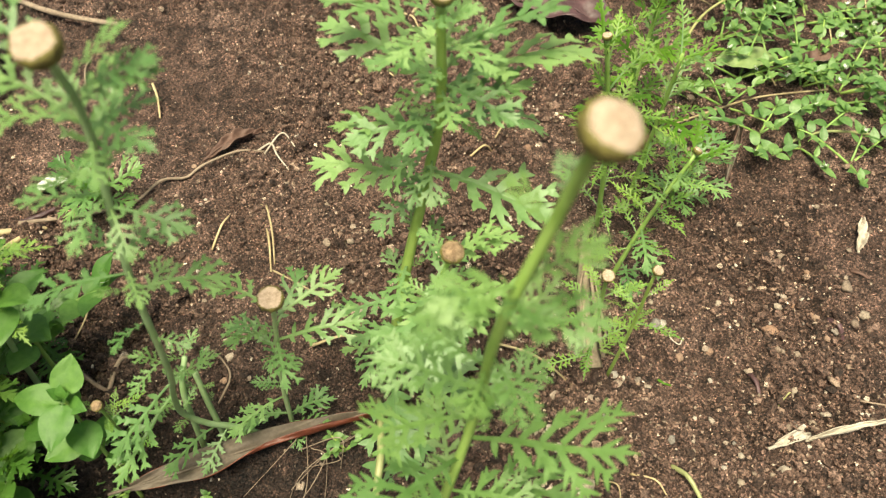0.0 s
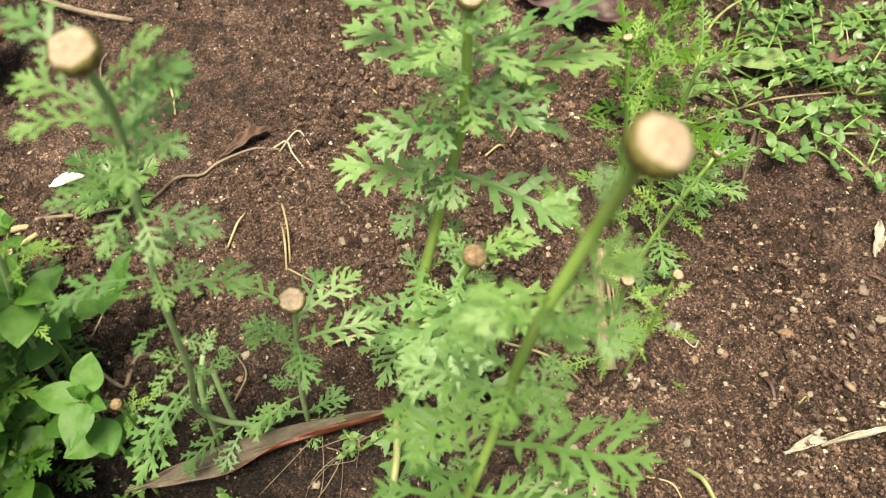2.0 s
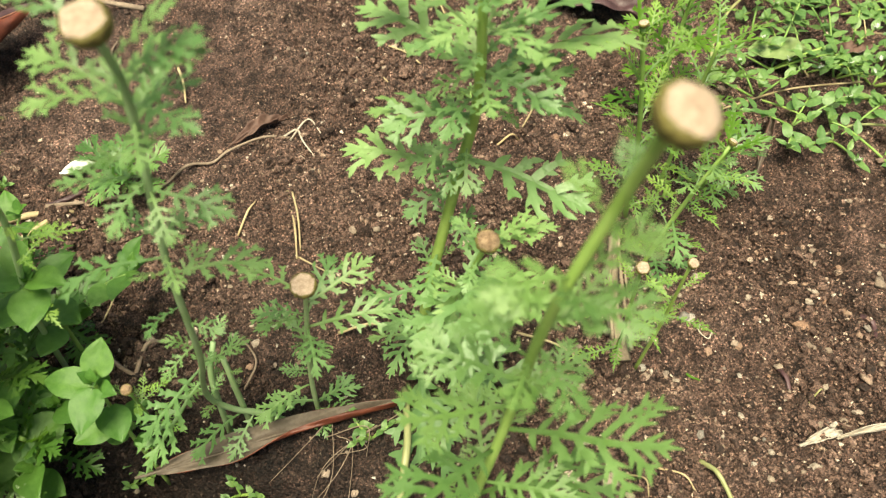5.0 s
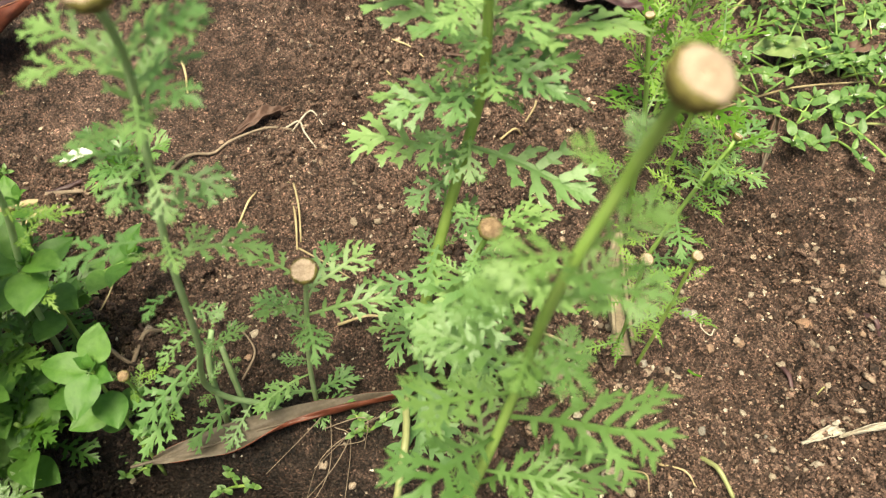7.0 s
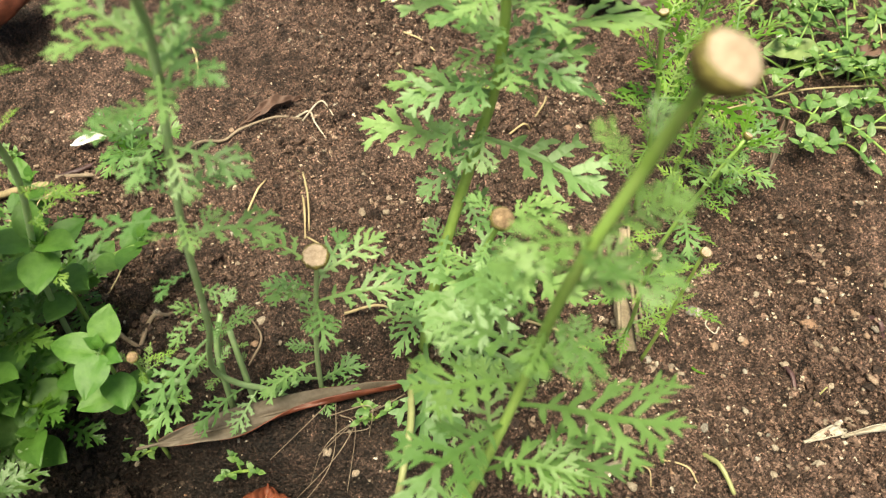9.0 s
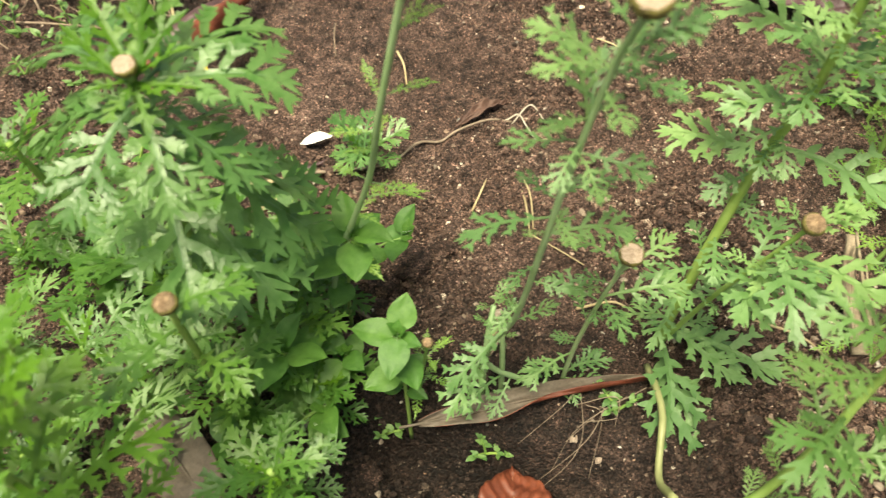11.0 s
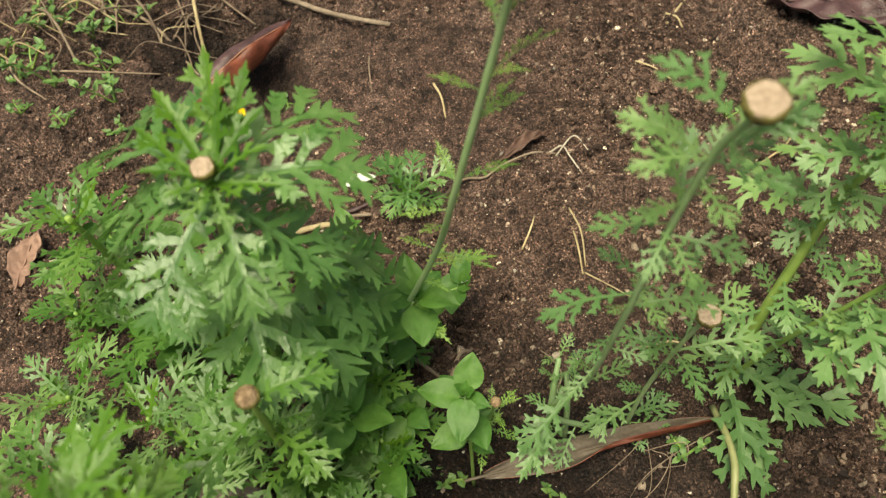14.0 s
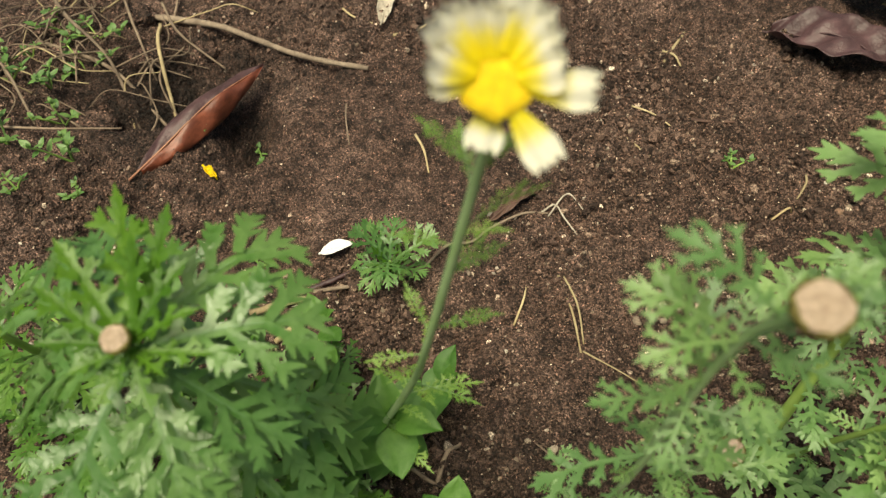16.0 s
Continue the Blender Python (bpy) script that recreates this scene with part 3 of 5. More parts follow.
stalk_plant("chrysanthemum_plant", [(.020, .312, 0), (.027, .322, .08), (.041, .338, .162), (.048, .334, .217), (.047, .329, .279)],
            0.0035, 0.0020, [(0.79, 8, 25, 0.072), (0.81, 158, 25, 0.062), (0.81, 13, 19, 0.035), (0.71, -163, 10, 0.045), (0.56, -25, 5, 0.068), (0.52, -179, 20, 0.06), (0.37, 39, 30, 0.026), (0.81, -168, -9, 0.025), (0.81, 2, 10, 0.042),
                             (0.85, 27, 39, 0.032), (0.84, -169, 30, 0.036), (0.63, -154, -20, 0.034), (0.6, -91, -10, 0.028), (0.74, -25, -2, 0.022), (0.48, -150, -10, 0.032), (0.42, -58, -11, 0.024), (0.82, -80, 5, 0.03), (0.83, -40, 10, 0.04),
                             (0.87, -110, 25, 0.026), (0.89, 60, 40, 0.03), (0.79, 100, 30, 0.04), (0.77, -120, 5, 0.034), (0.69, 60, 25, 0.035), (0.27, -155, 11, 0.039), (0.25, -36, 12, 0.05), (0.12, -179, 11, 0.034), (0.08, -20, 12, 0.08),
                             (0.05, -5, 12, 0.048), (0.05, 26, 12, 0.041), (0.05, -86, -2, 0.08), (0.05, 114, 12, 0.033), (0.01, -70, 5, 0.07), (0.34, -100, 15, 0.04), (0.18, 20, 15, 0.045), (0.15, -120, 10, 0.04), (0.1, -45, 8, 0.06),
                             (0.93, 130, 35, 0.026), (0.95, -10, 40, 0.02), (0.46, 120, 25, 0.034), (0.90, 12, 28, 0.062), (0.90, 165, 26, 0.055), (0.92, -50, 15, 0.034), (0.93, -130, 18, 0.032), (0.95, 70, 40, 0.04), (0.97, -90, 30, 0.02), (0.72, -6, 12, 0.05), (0.70, 178, 14, 0.05)],
            WIDE, "tall sturdy plant with large cut leaves and a spent flower head", 3, 10, head=0.0050, head_dir=(0.1, -0.35, 1))
stalk_plant("chrysanthemum_shoot", [(.022, .314, .012), (.036, .305, .08), (.048, .293, .14), (.054, .286, .174)],
            0.0017, 0.0012, [(0.95, 22, 32, 0.03), (0.71, -46, 32, 0.063), (0.62, -67, 31, 0.047), (0.62, -111, 32, 0.039), (0.95, 138, 33, 0.021), (0.85, 14, 33, 0.04), (0.72, -60, 31, 0.034), (0.7, -93, 19, 0.06),
                             (0.6, -113, 24, 0.058), (0.4, 10, 15, 0.04), (0.35, 200, 15, 0.04), (0.55, 60, 25, 0.04)],
            WIDE, "side shoot with a small brown withered bud", 4, 6, head=0.0055, head_mat=DEADHEAD, head_dir=(0.1, -0.3, 1))
stalk_plant("chrysanthemum_plant", [(.014, .191, .060), (.020, .180, .075), (.036, .180, .085), (.046, .184, .105), (.054, .19, .15), (.062, .2, .193), (.064, .192, .262), (.074, .194, .31), (.077, .187, .342)],
            0.0025, 0.0016, [(0.62, -159, 31, 0.05), (0.7, 156, 32, 0.03), (0.73, 38, 32, 0.03), (0.75, -10, 30, 0.034), (0.77, -160, 30, 0.028), (0.86, 132, 33, 0.018), (0.89, 79, 33, 0.014), (0.85, -40, 30, 0.018),
                             (0.48, -19, 31, 0.042), (0.54, -133, 30, 0.062), (0.58, -16, 32, 0.066), (0.44, -3, 32, 0.064), (0.5, 100, 15, 0.04), (0.66, 170, 20, 0.042), (0.80, -150, 25, 0.03), (0.80, 20, 30, 0.028), (0.72, -70, 10, 0.028), (0.7, -110, 20, 0.024), (0.4, -80, 20, 0.035), (0.62, 30, 25, 0.035)],
            LIGHT, "leaning plant with a yellowing foot and a large spent flower head", 5, 9, head=0.0067, head_dir=(0.30, -0.25, 1))
stalk_plant("chrysanthemum_plant", [(.150, .325, 0), (.146, .315, .05), (.140, .308, .1), (.137, .305, .132)],
            0.0014, 0.0010, [(0.77, 12, 15, 0.028), (0.55, -166, 15, 0.036), (0.18, -159, 10, 0.039), (0.05, 35, 24, 0.033), (0.89, -44, 15, 0.02), (0.65, 141, 10, 0.028), (0.77, 110, 10, 0.026), (0.33, 24, 10, 0.041), (0.3, 250, 15, 0.03), (0.5, 300, 20, 0.03)],
            THIN, "slender pale-green plant with tiny buds beside a dry stick", 6, 8, head=0.0036, head_dir=(0, -0.3, 1))
stalk_plant("chrysanthemum_plant", [(.165, .318, 0), (.166, .315, .06), (.165, .312, .128)],
            0.0012, 0.0009, [(0.8, 30, 20, 0.022), (0.6, -30, 15, 0.03), (0.4, 60, 15, 0.032), (0.9, 200, 15, 0.02), (0.7, 130, 20, 0.025)],
            THIN, "slender pale-green plant with two tiny buds", 7, 5, head=0.0030, head_dir=(0.2, -0.3, 1))
stalk_plant("chrysanthemum_seedling", [(-.137, .264, -.01), (-.133, .259, .03), (-.127, .251, .086)], 0.0012, 0.0008,
            [(0.9, 20, 30, 0.018), (0.85, -60, 25, 0.018), (0.88, 160, 30, 0.016), (0.75, 90, 30, 0.02), (0.5, -20, 15, 0.026), (0.45, 200, 15, 0.026), (0.3, -90, 10, 0.026), (0.25, 60, 20, 0.022), (0.6, -130, 20, 0.02)],
            THIN, "thin young plant with a tiny orange-brown bud", 8, 4, head=0.0030, head_mat=DEADHEAD, head_dir=(0, -0.3, 1))


def bushy(name, stem, r0, r1, count, reach, shapes, label, seed, lo=0.15, crown=0, head=0.0, head_mat=None, rise=(5, 45), twist=0.0, head_dir=None):
    """A plant whose leaves wind up the stalk, with a tuft of young leaves at its top."""
    rng = random.Random(seed)
    rows = []
    for i in range(count):
        s = lo + (0.97 - lo) * i / max(1, count - 1)
        rows.append((s, twist + 137.5 * i + rng.uniform(-20, 20), rise[0] + (rise[1] - rise[0]) * s + rng.uniform(-10, 10), reach * rng.uniform(0.8, 1.1) * (1.0 - 0.35 * abs(s - 0.6))))
    ob = stalk_plant(name, stem, r0, r1, rows, shapes, label, seed, 6, head=head, head_mat=head_mat, head_dir=head_dir)
    top = Vector(stem[-1]) - Vector(stem[0])
    for i in range(crown):
        front = 0.6 if i in (crown * 2 // 3, crown * 3 // 4, crown * 5 // 6) else 1.0
        leaf_on(ob, YOUNG, top - Vector((0, 0, 0.006)), heading(360 * i / crown + rng.uniform(-15, 15), rng.uniform(30, 62)), front * reach * rng.uniform(0.35, 0.62), rng)
    return ob


opening = stalk_plant("chrysanthemum_plant", [(-.268, .285, 0), (-.262, .278, .09), (-.254, .268, .186), (-.240, .254, .245), (-.234, .248, .272)], 0.0028, 0.0018,
                      [(0.45, -152, 0, 0.046), (0.73, -166, 0, 0.046), (0.42, -33, -10, 0.051), (0.7, 90, 15, 0.051), (0.6, 140, 10, 0.051), (0.5, 60, 10, 0.05), (0.35, 170, 5, 0.05), (0.3, -80, 0, 0.055), (0.3, 20, 0, 0.05), (0.55, -100, -5, 0.05)],
                      BROAD, "bushy plant with broad grey-green cut leaves and an opening bud", 21, 8, head=0.0045, head_dir=(0, -0.3, 1))
fan = random.Random(15)
for foot, tip in (((-.236, .250, .262), (-.176, .268, .262)), ((-.238, .252, .258), (-.196, .300, .266)), ((-.237, .252, .256), (-.214, .208, .236)), ((-.238, .253, .250), (-.184, .238, .232)), ((-.243, .257, .235), (-.176, .276, .190)),
                  ((-.246, .260, .222), (-.174, .262, .160)), ((-.248, .262, .214), (-.216, .196, .180)), ((-.240, .255, .246), (-.292, .244, .232)), ((-.236, .250, .262), (-.300, .282, .256)), ((-.238, .252, .254), (-.256, .200, .236)),
                  ((-.244, .258, .232), (-.316, .270, .215)), ((-.247, .261, .218), (-.235, .330, .200)), ((-.251, .266, .198), (-.190, .225, .150)),
                  ((-.236, .250, .262), (-.270, .300, .262))):
    foot, tip = Vector(foot), Vector(tip)
    leaf_on(opening, BROAD, foot - opening.location, tip - foot, (tip - foot).length, fan)
for foot, tip in (((-.292, .165, .075), (-.256, .211, .103)), ((-.262, .232, .060), (-.246, .205, .120)), ((-.440, .215, .030), (-.400, .262, .050))):
    foot, tip = Vector(foot), Vector(tip)
    leaf_on(opening, LIGHT, foot - opening.location, tip - foot, (tip - foot).length, fan, 0.7)
rng = random.Random(14)
for azimuth, rise, length in ((100, 48, .050), (70, 46, .046), (130, 44, .040), (50, 40, .034), (155, 35, .034), (20, 35, .028), (190, 30, .026), (-30, 20, .018), (-140, 20, .018), (-85, 10, .014), (85, 55, .036), (-60, -10, .022), (-110, -5, .020), (0, 10, .026)):
    leaf_on(opening, YOUNG, Vector((.034, -.037, .267)), heading(azimuth, rise), length, rng)
bushy("chrysanthemum_plant", [(-.26, .13, -.01), (-.258, .125, .10), (-.254, .118, .20), (-.252, .114, .268)], 0.0026, 0.0018, 26, 0.054, FRESH + YOUNG[:1],
      "dense bright-green plant crowned by a spent flower head", 22, 0.3, 12, 0.0058, rise=(0, 35), head_dir=(0.05, -0.3, 1))
bushy("chrysanthemum_plant", [(-.386, .345, 0), (-.381, .332, .08), (-.372, .312, .155)], 0.0026, 0.0018, 13, 0.050, LOW,
      "small upright plant with cut leaves", 23, 0.3, 7, rise=(0, 30))
bushy("chrysanthemum_plant", [(-.203, .185, -.01), (-.196, .174, .05), (-.192, .164, .10)], 0.0024, 0.0018, 14, 0.045, LOW,
      "low leafy plant at the edge of bare soil", 24, 0.2, 8, rise=(5, 30))
bushy("chrysanthemum_plant", [(-.245, .225, -.005), (-.235, .21, .10), (-.225, .195, .194)], 0.0024, 0.0015, 9, 0.045, LOW,
      "plant with a withered pinkish-brown head among leaves", 25, 0.2, 0, 0.0050, DEADHEAD, rise=(0, 20))
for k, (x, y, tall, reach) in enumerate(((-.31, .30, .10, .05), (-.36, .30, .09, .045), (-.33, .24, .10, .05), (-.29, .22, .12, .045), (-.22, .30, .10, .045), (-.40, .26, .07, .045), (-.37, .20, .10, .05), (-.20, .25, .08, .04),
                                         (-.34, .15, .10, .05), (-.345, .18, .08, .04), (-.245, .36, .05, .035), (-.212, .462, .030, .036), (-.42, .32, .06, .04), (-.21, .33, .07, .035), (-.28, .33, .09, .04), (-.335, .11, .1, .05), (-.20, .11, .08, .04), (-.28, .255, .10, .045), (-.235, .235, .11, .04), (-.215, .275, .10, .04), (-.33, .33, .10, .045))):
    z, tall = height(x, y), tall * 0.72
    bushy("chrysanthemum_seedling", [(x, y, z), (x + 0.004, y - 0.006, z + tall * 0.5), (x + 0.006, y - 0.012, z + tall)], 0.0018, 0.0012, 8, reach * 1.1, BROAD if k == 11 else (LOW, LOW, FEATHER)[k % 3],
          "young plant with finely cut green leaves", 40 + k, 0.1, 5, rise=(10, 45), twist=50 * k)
# plants behind, beside the dry stick
bushy("chrysanthemum_plant", [(.174, .392, 0), (.190, .402, .06), (.212, .415, .115)], 0.0018, 0.0012, 18, 0.042, THIN + FEATHER[:2], "pale-green plant with narrow leaves", 61, 0.12, 5, 0.003, rise=(5, 40))
bushy("chrysanthemum_plant", [(.174, .445, 0), (.165, .448, .09), (.148, .448, .176)], 0.0020, 0.0013, 22, 0.050, THIN, "pale-green upright plant with narrow leaves", 62, 0.1, 4, 0.003, rise=(10, 50))
bushy("chrysanthemum_plant", [(.200, .47, 0), (.205, .475, .08), (.205, .47, .15)], 0.0018, 0.0012, 20, 0.050, THIN + FRESH[:1], "pale-green plant with narrow leaves", 63, 0.1, 4, rise=(10, 50))


bushy("chrysanthemum_plant", [(.205, .545, 0), (.208, .552, .07), (.210, .555, .130)], 0.0018, 0.0012, 18, 0.048, FRESH + THIN[:2], "yellow-green upright plant before the chickweed", 64, 0.1, 6, rise=(10, 55))
bushy("chrysanthemum_plant", [(.235, .475, 0), (.240, .475, .03), (.246, .472, .06)], 0.0016, 0.0011, 12, 0.040, FEATHER, "low pale plant with finely cut leaves", 65, 0.1, 5, rise=(5, 40))


# ---- the flowering plant ----
def petal_mesh(seed):
    """A ray floret with a notched, gently fluted tip."""
    rng = random.Random(seed)
    n, m = 8, 6
    L, W = 0.0135, 0.0041
    verts, faces = [], []
    for i in range(n + 1):
        u = i / n
        for k in range(m + 1):
            v = 2 * k / m - 1
            w = W * (0.35 + 0.65 * min(1, u * 1.6)) * (1 - 0.25 * max(0, u - 0.8) / 0.2)
            x = 0.0062 + L * u - (0.0018 * (0.5 + 0.5 * math.cos(v * 9)) if i == n else 0)
            verts.append((x, v * w, 0.0012 * math.cos(v * 6) * u + 0.0030 * u * u - 0.0009 * v * v + rng.uniform(-1, 1) * 0.0001))
    for i in range(n):
        for k in range(m):
            a = i * (m + 1) + k
            faces.append((a, a + 1, a + m + 2, a + m + 1))
    return mesh("petal", verts, faces, [PETAL])


def flowering_plant():
    ob = stalk_plant("flowering_chrysanthemum", [(-.205, .300, 0), (-.185, .290, .10), (-.158, .282, .184), (-.146, .270, .242), (-.130, .270, .316), (-.124, .268, .345)], 0.0017, 0.0013,
                     [(0.36, 10, 15, 0.034), (0.40, -15, 10, 0.030), (0.62, 5, 25, 0.026), (0.76, 10, 45, 0.028), (0.70, 20, 30, 0.022), (0.84, 20, 45, 0.020), (0.84, 150, 40, 0.022), (0.30, 60, 20, 0.03), (0.25, -40, 5, 0.035), (0.22, 190, 10, 0.03), (0.40, 170, 20, 0.02), (0.75, -20, 40, 0.018)],
                     THIN, "slim plant bearing one open white and yellow daisy flower", 81, 10, STEM_P)
    base = Vector((-.205, .300, 0))
    centre, face = Vector((-.1232, .2605, .3635)) - base, Vector((0.02, -0.62, 0.78)).normalized()
    turn = Matrix.Translation(centre) @ face.to_track_quat("Z", "Y").to_matrix().to_4x4()
    rng = random.Random(5)
    cup, disc = seed_head_meshes(0.0066, YELLOW, 9)[0], seed_head_meshes(0.0082, YELLOW, 9)[1]
    flower = part("flower", cup, ob, turn @ Matrix.Translation((0, 0, -0.004)), "white and yellow daisy flower")
    part("disc", disc, flower, None, "deep yellow disc")
    shapes = [petal_mesh(i) for i in range(4)]
    ring = [(25 + 16 * i, -0.36 + 0.04 * (i % 3), 0.80 + 0.07 * ((i * 5) % 4)) for i in range(10)] + [(-12, -0.12, 1.08), (4, -0.30, 0.80), (182, -0.30, 0.74), (-60, 0.10, 1.0), (-99, 0.50, 0.66)]
    for i, (a, tilt, size) in enumerate(ring):
        turned_out = Matrix.Rotation(radians(a + rng.uniform(-4, 4)), 4, "Z") @ Matrix.Rotation(tilt + rng.uniform(-0.1, 0.1), 4, "Y")
        part("petal", rng.choice(shapes), flower, turned_out @ Matrix.Translation((0, 0, 0.0024 + 0.0005 * (i % 2))) @ Matrix.Diagonal((size, 1, 1, 1)))
    return ob


flowering_plant()


# ---- chickweed ----
def chickweed(place, stems, length, leaf, seed, shapes=None, label="", mat=None, flowers=0, name="chickweed_plant", rise=(15, 60)):
    """Weak stalks from one root, set with pairs of egg-shaped leaves and closed by a small tuft."""
    rng = random.Random(seed)
    x, y = place
    ob = thing(name, (x, y, height(x, y)), label or "chickweed with smooth egg-shaped bright green leaves", "chickweed", "chickweed plants")
    shapes = shapes or OVATE
    for k in range(stems):
        az = 360 * k / stems + rng.uniform(-40, 40)
        d = heading(az, rng.uniform(*rise))
        L = length * rng.uniform(0.6, 1.2)
        pts = [Vector((0, 0, -0.002)), d * L * 0.4 + Vector((0, 0, L * 0.08)), d * L * 0.75 + Vector((0, 0, L * 0.15)), d * L + Vector((0, 0, L * 0.12))]
        part("stem", tube("stem", pts, 0.0011, 0.0007, mat or STEM, 6, 5, 0.05, seed + k), ob)
        line = curve(pts, 8)
        pairs = max(2, int(L / (leaf * (1.2 if shapes is OVATE else 0.9))))
        for i in range(pairs):
            s = 0.3 + 0.7 * (i + 0.6) / pairs
            a0 = rng.uniform(0, 180)
            for turn in (0, 180):
                leaf_on(ob, shapes, along(line, s), heading(a0 + turn + rng.uniform(-20, 20), rng.uniform(0, 35)), leaf * rng.uniform(0.7, 1.1), rng)
        for i in range(3):
            leaf_on(ob, shapes, line[-1], heading(120 * i + rng.uniform(-30, 30), rng.uniform(30, 70)), leaf * rng.uniform(0.4, 0.6), rng)
        if flowers and rng.random() < flowers:
            star_flower(ob, line[-1] + Vector((0, 0, 0.004)), rng)
    return ob


def star_mesh():
    verts, faces = [(0, 0, 0)], []
    for k in range(10):
        a = 2 * math.pi * k / 10
        w = 0.16
        r = 0.0034
        i = len(verts)
        verts += [(r * 0.5 * math.cos(a - w), r * 0.5 * math.sin(a - w), 0.0004), (r * math.cos(a), r * math.sin(a), 0.001), (r * 0.5 * math.cos(a + w), r * 0.5 * math.sin(a + w), 0.0004)]
        faces.append((0, i, i + 1, i + 2))
    return mesh("flower", verts, faces, [WHITE])


STAR = star_mesh()


def star_flower(parent, place, rng):
    part("flower", STAR, parent, Matrix.Translation(place) @ heading(rng.uniform(0, 360), 55).to_track_quat("Z", "Y").to_matrix().to_4x4(), "tiny white star flower")


def sprig(base, top, rows, seed, label="chickweed sprig with smooth egg-shaped bright green leaves"):
    """One upright chickweed stalk; rows of height along it, heading, rise and leaf length."""
    rng = random.Random(seed)
    x, y = base
    z = height(x, y)
    ob = thing("chickweed_plant", (x, y, z), label, "chickweed", "chickweed plants")
    tip = Vector(top) - Vector((x, y, z))
    pts = [Vector((0, 0, -0.002)), Vector((tip.x * 0.2, tip.y * 0.15, tip.z * 0.4)), Vector((tip.x * 0.6, tip.y * 0.5, tip.z * 0.75)), tip]
    part("stem", tube("stem", pts, 0.0014, 0.0009, STEM, 8, 6, 0.05, seed), ob)
    line = curve(pts, 8)
    for s, azimuth, rise, length in rows:
        leaf_on(ob, OVATE, along(line, s), heading(azimuth, rise), length, rng)
    for i in range(4):
        leaf_on(ob, OVATE, line[-1], heading(90 * i + rng.uniform(-20, 20), rng.uniform(50, 75)), rng.uniform(0.007, 0.011), rng)
    return ob


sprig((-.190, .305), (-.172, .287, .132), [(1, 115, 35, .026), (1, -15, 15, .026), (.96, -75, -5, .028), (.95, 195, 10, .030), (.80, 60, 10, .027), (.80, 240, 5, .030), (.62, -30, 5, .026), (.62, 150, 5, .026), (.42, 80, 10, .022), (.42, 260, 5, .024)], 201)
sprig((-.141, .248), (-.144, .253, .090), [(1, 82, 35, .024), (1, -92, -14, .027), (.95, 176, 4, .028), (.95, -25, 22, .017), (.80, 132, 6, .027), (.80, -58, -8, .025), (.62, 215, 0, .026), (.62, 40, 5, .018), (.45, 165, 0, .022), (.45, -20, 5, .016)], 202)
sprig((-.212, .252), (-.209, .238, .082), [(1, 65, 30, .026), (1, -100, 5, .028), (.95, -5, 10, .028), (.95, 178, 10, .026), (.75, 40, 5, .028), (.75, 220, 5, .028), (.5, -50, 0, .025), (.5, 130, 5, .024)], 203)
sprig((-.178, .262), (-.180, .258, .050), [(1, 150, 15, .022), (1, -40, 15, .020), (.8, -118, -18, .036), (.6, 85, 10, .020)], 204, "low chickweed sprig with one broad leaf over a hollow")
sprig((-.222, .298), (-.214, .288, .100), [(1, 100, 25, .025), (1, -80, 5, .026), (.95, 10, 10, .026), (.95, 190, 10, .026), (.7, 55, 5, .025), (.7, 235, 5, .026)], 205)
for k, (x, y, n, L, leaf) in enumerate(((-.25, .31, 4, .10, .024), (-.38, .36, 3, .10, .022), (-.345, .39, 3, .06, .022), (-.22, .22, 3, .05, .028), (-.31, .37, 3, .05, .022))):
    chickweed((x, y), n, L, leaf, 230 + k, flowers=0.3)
rng = random.Random(77)
for k in range(84):
    u, v = rng.random(), rng.random()
    x, y = 0.285 + 0.36 * u, 0.555 + 0.36 * v
    if y < 0.60 - 0.25 * (x - 0.29) or (x < 0.31 and y < 0.6):
        y += 0.07
    chickweed((x, y), rng.choice((3, 4, 5)), rng.uniform(0.035, 0.062), rng.uniform(0.011, 0.016), 300 + k, SMALL_OVATE, "mat of small-leaved chickweed with tiny white flowers", None, 0.35, rise=(6, 40))
for k, (x, y, L) in enumerate(((.36, .535, .07), (.395, .515, .06), (.325, .545, .07), (.30, .575, .06))):
    chickweed((x, y), 4, L * 0.75, 0.016, 360 + k, SMALL_OVATE, "trailing small-leaved chickweed at the edge of the mat", None, 0.5, rise=(4, 22))
for k, (x, y) in enumerate(((-.088, .236), (-.160, .247), (-.006, .262), (-.54, .62), (-.57, .58), (-.50, .56), (-.60, .66), (-.55, .70), (-.43, .64), (-.40, .60), (-.48, .52), (-.62, .60), (-.31, .46), (-.53, .52), (.055, .57), (-.585, .54), (-.36, .62), (-.60, .70), (-.58, .74), (-.63, .67), (-.565, .66), (-.61, .61), (-.545, .735), (-.65, .63))):
    chickweed((x, y), 3, 0.014 if k < 3 or 7 < k < 18 else 0.03, 0.008 if k < 3 or 7 < k < 18 else 0.013, 400 + k, SMALL_OVATE, "tiny seedling with a few small green leaves on soil", name="weed_seedling")


# ---- fallen leaves ----
def smooth(u, a, b):
    u = max(0.0, min(1.0, (u - a) / (b - a)))
    return u * u * (3 - 2 * u)


